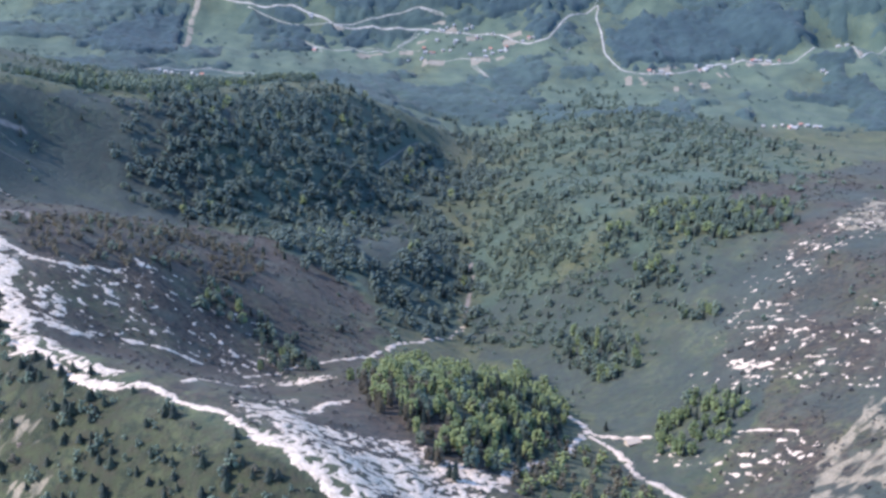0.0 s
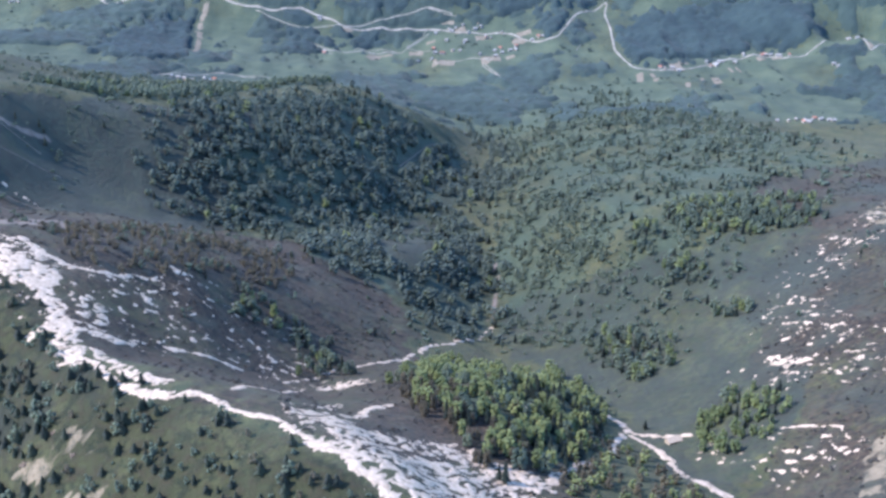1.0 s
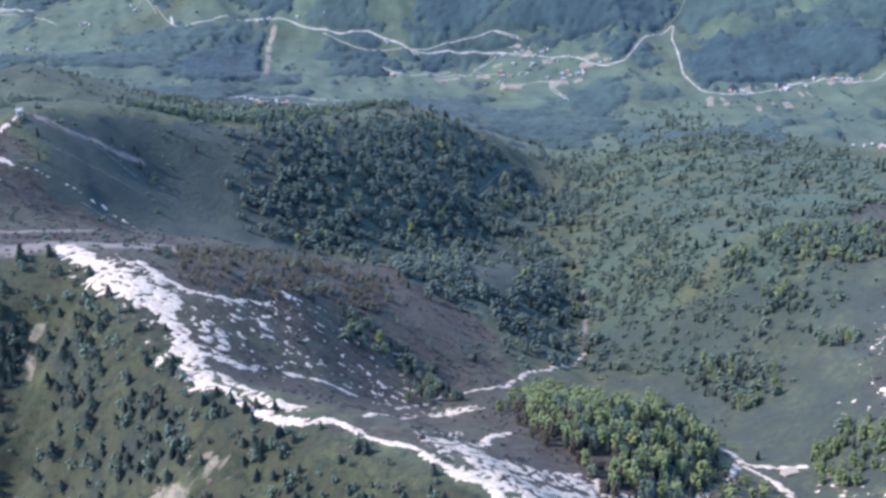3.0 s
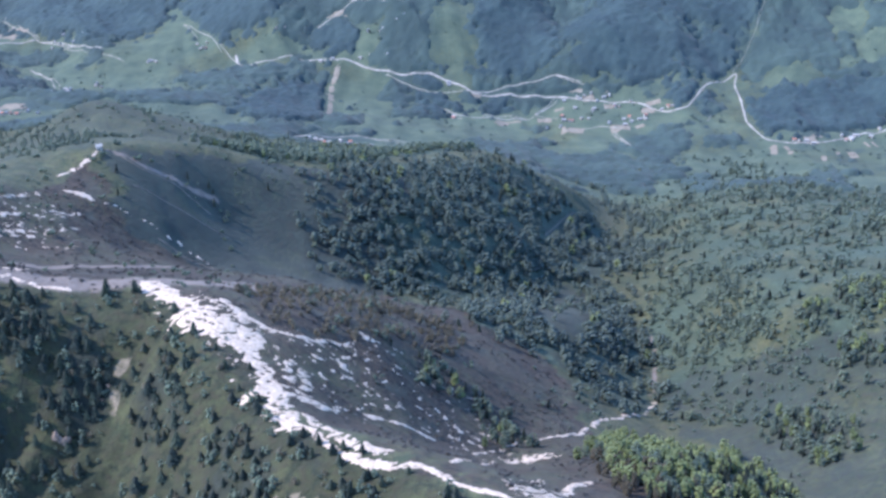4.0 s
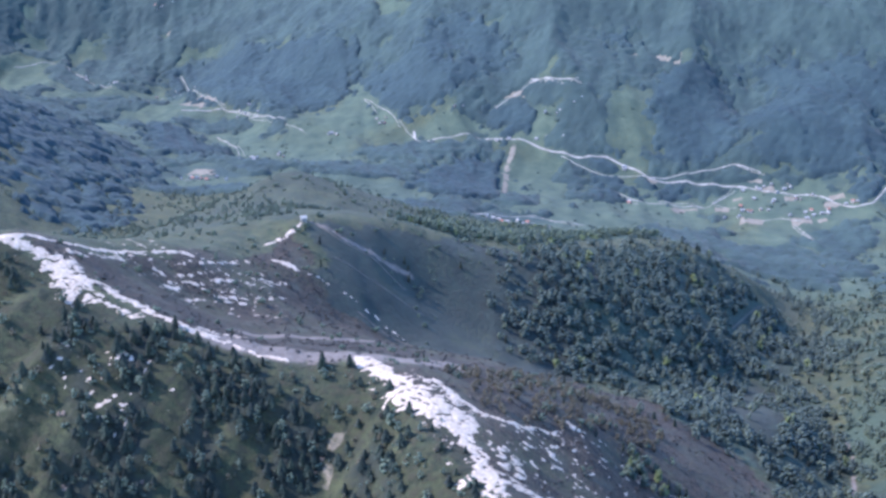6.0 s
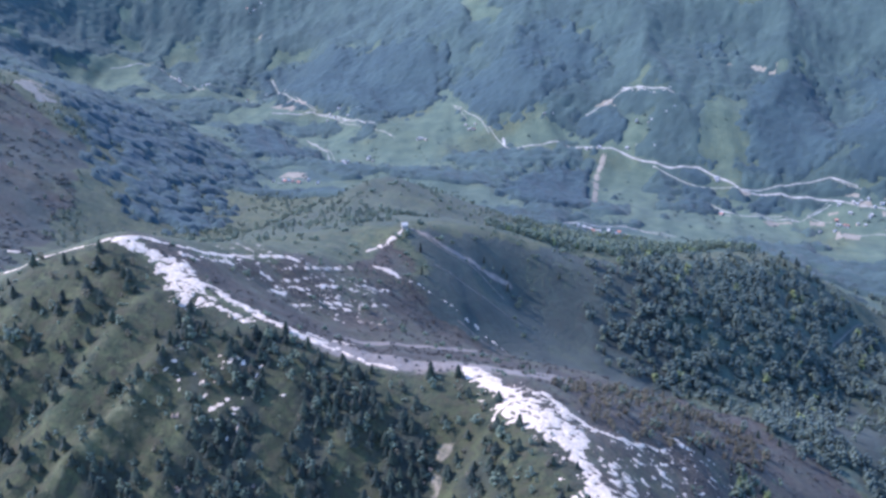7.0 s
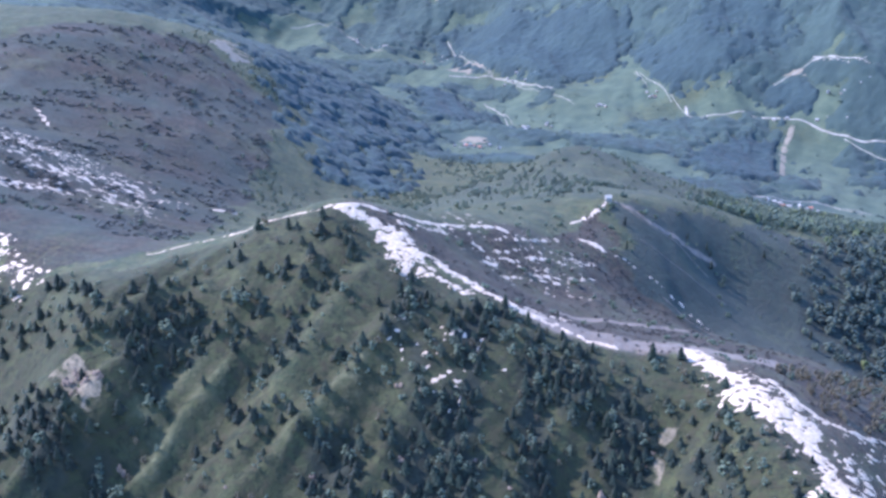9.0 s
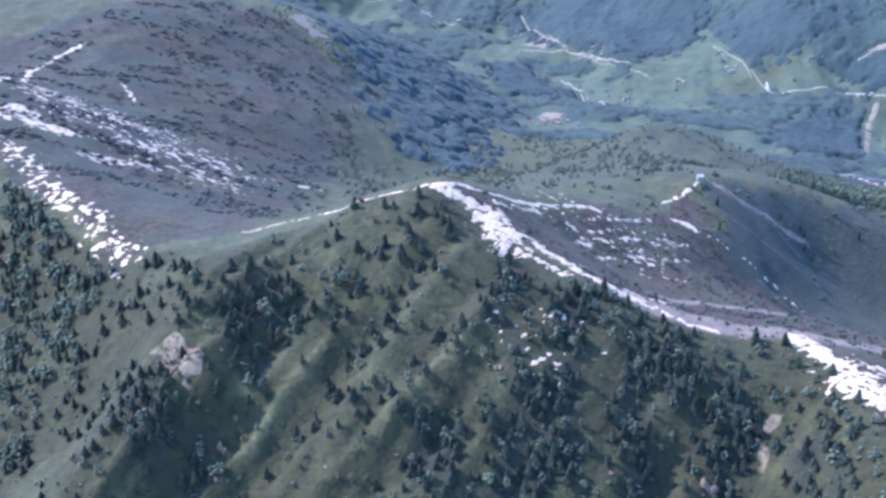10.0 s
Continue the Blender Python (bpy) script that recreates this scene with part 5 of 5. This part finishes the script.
def spruce(k):
    base = tagged(new("spruce"), "dark green spruce standing on the steep grassy mountain slope", "spruce", "spruces on the slope")
    part("trunk", *stem(rng, 0.9, 0.018), BARK, base)
    part("crown", *spruce_crown(rng, 8, 13), NEEDLES, base, tone=(k + 0.5) / 8)
    return base


def beech(k, mat, label, group="trees on the knoll", clumps=34):
    base = tagged(new("broadleaved_tree"), label, "tree", group)
    part("trunk", *limbed(rng, 0.7, 0.02), BARK, base)
    part("crown", *leafy_crown(rng, clumps, 0.33, 0.15), mat, base, tone=(k + 0.5) / 8)
    return base


def stand(models, spots, low, high, girth):
    """Sets trees of those models out on the land, the models themselves first."""
    for k, (px, py) in enumerate(spots):
        tall = float(sized(1, low, high)[0])
        wide = tall * girth * float(rng.uniform(0.8, 1.2))
        z = float(height(np.array([px]), np.array([py]))[0]) - 0.3
        m = pose(px, py, z, 0, 0, float(rng.uniform(0, 360))) @ Matrix.Diagonal((wide, wide, tall, 1))
        if k < len(models):
            models[k].matrix_basis = m
        else:
            model = models[int(rng.integers(0, len(models)))]
            made = copy_thing(model, Matrix.Identity(4))
            made.matrix_basis = m


stand([spruce(k) for k in range(8)], front_spots[own_spruce], 6, 15, 2.0)
knoll = lambda x, y: cover([REGIONS["knoll_wood"]], x, y, 14) * (snow_depth(x, y) < -0.1)
fresh_spots = spread(-120, 120, 640, 1080, 9.4, lambda x, y: 0.6 * knoll(x, y) * np.clip(0.35 + (x + 60) / 90 + (y - 800) / 260, 0.15, 1))
spruce_spots = spread(-120, 120, 640, 1080, 10.0, lambda x, y: knoll(x, y) * np.clip(0.12 + (x + 10) / 160 - (y - 850) / 700 + 0.9 * fractal(x, y, 40, 2, 84), 0, 0.8))
olive_spots = spread(-120, 60, 640, 1000, 9.0, lambda x, y: 0.9 * knoll(x, y) * np.clip((20 - x) / 90, 0, 1) * np.clip((930 - y) / 150, 0, 1))
fresh_models = [beech(k, FRESH if k % 3 else LEAVES, "bright green broadleaved tree in fresh leaf on the knoll" if k % 3 else "dark green broadleaved tree on the knoll") for k in range(8)]
stand(fresh_models, fresh_spots[:190], 10, 19, 0.85)
plant("fresh_wood", LEAFY, fresh_spots[190:], 10, 18, 0.85, FRESH, "further bright broadleaved trees on the knoll")
stand([beech(k, OLIVE, "brownish broadleaved tree coming into leaf beside the snow") for k in range(4)], olive_spots[:40], 10, 18, 0.6)
plant("budding_wood", LEAFY, olive_spots[40:], 9, 17, 0.62, OLIVE, "further brownish trees beside the snow")
stand([beech(k, FRESH, "bright green broadleaved tree in a group on the heath", "trees on the heath", 20) for k in range(6)], group_fresh[:90], 8, 16, 0.8)
plant("fresh_wood", LEAFY, group_fresh[90:], 8, 16, 0.8, FRESH, "further bright trees in groups on the heath")
plant("mixed_wood", LEAFY, group_dark, 7, 16, 0.8, LEAVES, "grey-green trees in groups on the heath")
knoll_spruces = [spruce(k) for k in range(5)]
for tree_ in knoll_spruces:
    tagged(tree_, "dark green spruce in the wood on the knoll", "spruce", "spruces on the knoll")
stand(knoll_spruces, spruce_spots[:95], 12, 22, 0.95)


# ---- rock outcrops on the steep slope ----
def outcrop(px, py, wide, tall, label):
    base = tagged(new("rock_outcrop"), label, "rock")
    z = float(height(np.array([px]), np.array([py]))[0])
    base.matrix_basis = pose(px, py, z - 0.25 * tall)
    for k in range(7):
        v = ICO_V * rng.uniform(0.6, 1.2, (12, 1)) * np.array([wide * 0.3, wide * 0.22, tall * rng.uniform(0.35, 0.6)])
        ox, oy = rng.uniform(-0.45, 0.45) * wide, rng.uniform(-0.25, 0.25) * wide
        dz = float(height(np.array([px + ox]), np.array([py + oy]))[0]) - z
        part("boulder", v + (ox, oy, dz + tall * 0.3), ICO_F, ROCK, base)
    return base


outcrop(-493, 769, 11, 9, "pale square rock face among the spruces")
for px, py in ((-905, 668), (-893, 662), (-884, 668), (-898, 656), (-910, 660)):
    outcrop(px, py, 9, 6, "reddish broken crag above the dark gully")
for px, py in ((-847, 640), (-843, 622), (-849, 600)):
    outcrop(px, py, 6, 7, "pale rock at the edge of the gully")
for px, py in ((-758, 655), (-742, 672), (-730, 640), (-700, 690), (-655, 690), (-640, 720), (-466, 812), (-470, 800), (-300, 655), (-285, 640), (-320, 650), (-590, 745), (-560, 735), (-660, 760)):
    outcrop(px + float(rng.uniform(-4, 4)), py + float(rng.uniform(-4, 4)), float(rng.uniform(3, 6)), float(rng.uniform(2, 4)), "small pale rocks breaking through the grass")


# ---- houses ----
def box(x0, x1, y0, y1, z0, z1):
    v = np.array([(x, y, z) for z in (z0, z1) for y in (y0, y1) for x in (x0, x1)], float)
    f = np.array([(0, 2, 1), (1, 2, 3), (4, 5, 6), (5, 7, 6), (0, 1, 4), (1, 5, 4), (2, 6, 3), (3, 6, 7), (0, 4, 2), (2, 4, 6), (1, 3, 5), (3, 7, 5)])
    return v, f


def gable(length, depth, eaves, ridge, over=0.6, thick=0.25):
    """A pitched roof of two thick slopes with overhanging eaves."""
    a, b = length / 2 + over, depth / 2 + over
    drop = (ridge - eaves) * over / (depth / 2)
    v = []
    for lift in (0, thick):
        for x in (-a, a):
            v += [(x, -b, eaves - drop + lift), (x, 0, ridge + lift), (x, b, eaves - drop + lift)]
    f = [(6, 9, 10), (6, 10, 7), (7, 10, 11), (7, 11, 8), (0, 1, 4), (0, 4, 3), (1, 2, 5), (1, 5, 4), (0, 6, 7), (0, 7, 1), (1, 7, 8), (1, 8, 2), (3, 4, 10), (3, 10, 9), (4, 5, 11), (4, 11, 10), (0, 3, 9), (0, 9, 6), (2, 8, 11), (2, 11, 5)]
    return np.array(v), np.array(f)


def house(length, depth, eaves, ridge, wall_mat, roof_mat, label, category="house", group="houses in the valley"):
    base = tagged(new(category), label, category, group)
    walls = [box(-length / 2, length / 2, -depth / 2, depth / 2, -2.0, eaves)]
    gables = np.array([(s * length / 2, y, z) for s in (-1, 1) for y, z in ((-depth / 2, eaves), (depth / 2, eaves), (0, ridge - 0.05))])
    walls.append((gables, np.array([(0, 2, 1), (3, 4, 5)])))
    part("wall", *join(walls), wall_mat, base)
    part("roof", *gable(length, depth, eaves, ridge), roof_mat, base)
    part("door", *box(-length * 0.12, length * 0.12, -depth / 2 - 0.08, -depth / 2 + 0.02, 0.0, 2.1), BARK, base)
    for side_ in (-0.32, 0.32):
        part("window", *box(length * side_ - 0.6, length * side_ + 0.6, -depth / 2 - 0.06, -depth / 2 + 0.02, 1.0, 2.2), PANE, base)
    part("chimney", *box(length * 0.2, length * 0.2 + 0.7, 0.4, 1.1, ridge - 1.2, ridge + 1.0), wall_mat, base)
    return base


HAMLETS = [  # centre, spread, how many
    (-545, 2380, 95, 22, 16), (-60, 2880, 70, 40, 9), (30, 2870, 50, 30, 7), (70, 2780, 70, 35, 8), (-80, 2780, 60, 40, 7), (150, 2815, 30, 15, 4),
    (440, 2625, 60, 14, 4), (560, 2668, 50, 22, 8), (690, 2705, 60, 16, 9), (640, 2235, 60, 30, 11), (880, 2680, 40, 40, 4), (800, 2590, 30, 20, 2),
    (-2230, 3660, 90, 40, 10), (-2110, 3580, 60, 25, 5), (-1900, 3590, 80, 60, 8), (-1510, 3262, 110, 40, 10), (-1300, 2440, 60, 30, 9), (-1236, 2620, 20, 15, 4),
    (-1190, 3065, 35, 15, 4), (-1085, 3150, 70, 30, 5), (-861, 3140, 25, 12, 2), (-580, 3110, 60, 20, 5), (-1300, 2935, 25, 15, 3), (-1420, 3670, 60, 30, 3),
    (-2100, 4060, 90, 50, 6), (-345, 2800, 30, 15, 3), (-640, 3040, 120, 10, 4), (-390, 2955, 30, 12, 2),
]
houses = [
    house(8, 6, 3.2, 5.0, RENDER, TIN, "white rendered house with a pale tin roof"),
    house(10, 6, 3.4, 5.2, RENDER, TIN, "long white house with a pale tin roof"),
    house(7.5, 6, 3.2, 5.0, RENDER, TILE, "white house with a red tiled roof"),
    house(6, 5, 2.8, 4.4, CREAM, TIN, "small wooden barn with a tin roof"),
]
placed = 0
for hx, hy, sx, sy, count in HAMLETS:
    for _ in range(count):
        px, py = hx + float(rng.normal(0, 0.5)) * sx, hy + float(rng.normal(0, 0.5)) * sy
        z = float(height(np.array([px]), np.array([py]))[0]) + 0.6
        m = pose(px, py, z, 0, 0, float(rng.choice([0, 90]) + rng.normal(0, 14)))
        if placed < 4:
            houses[placed].matrix_basis = m
        else:
            copy_thing(houses[int(rng.choice(4, p=[0.4, 0.25, 0.15, 0.2]))], m)
        placed += 1


def on_land(ob, px, py, turn, lift=0.0):
    ob.matrix_basis = pose(px, py, float(height(np.array([px]), np.array([py]))[0]) + lift, 0, 0, turn)


on_land(house(7, 5, 5.0, 7.0, RENDER, RENDER, "small whitewashed hut standing on the ridge top", "hut", "huts"), -661, 1334, 30)
on_land(house(12, 8, 2.6, 4.6, CREAM, CREAM, "low weathered wooden cabin beside the snowy gully", "cabin", "huts"), 148, 849, 20)


# ---- ploughed fields by the villages ----
for px, py, dx, dy, wide in (
    (372, 2600, 4, -34, 16), (400, 2600, 6, -22, 13), (470, 2660, 22, 6, 20), (540, 2590, 4, -34, 22), (512, 2585, -4, -26, 14), (580, 2640, 8, -26, 9), (598, 2644, 8, -26, 9), (660, 2690, 6, -18, 26),
    (690, 2690, 22, 0, 20), (800, 2610, 14, 4, 20), (895, 2660, 4, -26, 16), (-40, 2890, 26, 8, 24), (10, 2860, 22, 4, 20), (110, 2850, 34, 4, 26), (-110, 2860, 22, 0, 14), (80, 2740, 20, 6, 18),
    (-70, 2740, 26, 0, 18),
    (-93, 2738, 52, -5, 56), (-151, 2816, 34, 2, 29), (21, 2734, 46, 1, 64), (6, 2913, 35, -1, 13), (-77, 2926, 35, -5, 15), (98, 2824, 33, -4, 34), (366, 2583, 14, -2, 45), (448, 2635, 26, 5, 43), (400, 2565, 11, -4, 35), (464, 2526, 11, -2, 62), (-329, 2904, 35, 12, 22), (-249, 2784, 27, 23, 32), (-751, 3205, 73, -17, 30), (-1756, 3412, 97, -47, 90), (-2065, 3953, 44, 0, 43), (-1907, 3957, 54, -1, 51), (-1343, 2501, 55, -12, 60), (-397, 3341, 134, -11, 63), (-735, 3209, 80, -23, 24),
    (-1735, 2085, 75, -12, 55), (-1980, 4060, 34, 10, 40), (-1310, 2470, 36, 6, 26), (-1880, 3560, 40, 0, 40), (-250, 2810, 60, 4, 14), (-590, 2350, 60, 6, 14),
):
    ribbon("field", [(px, py), (px + dx, py + dy)], wide, FIELD, "bare ploughed plot beside the village", "field", 0.6)
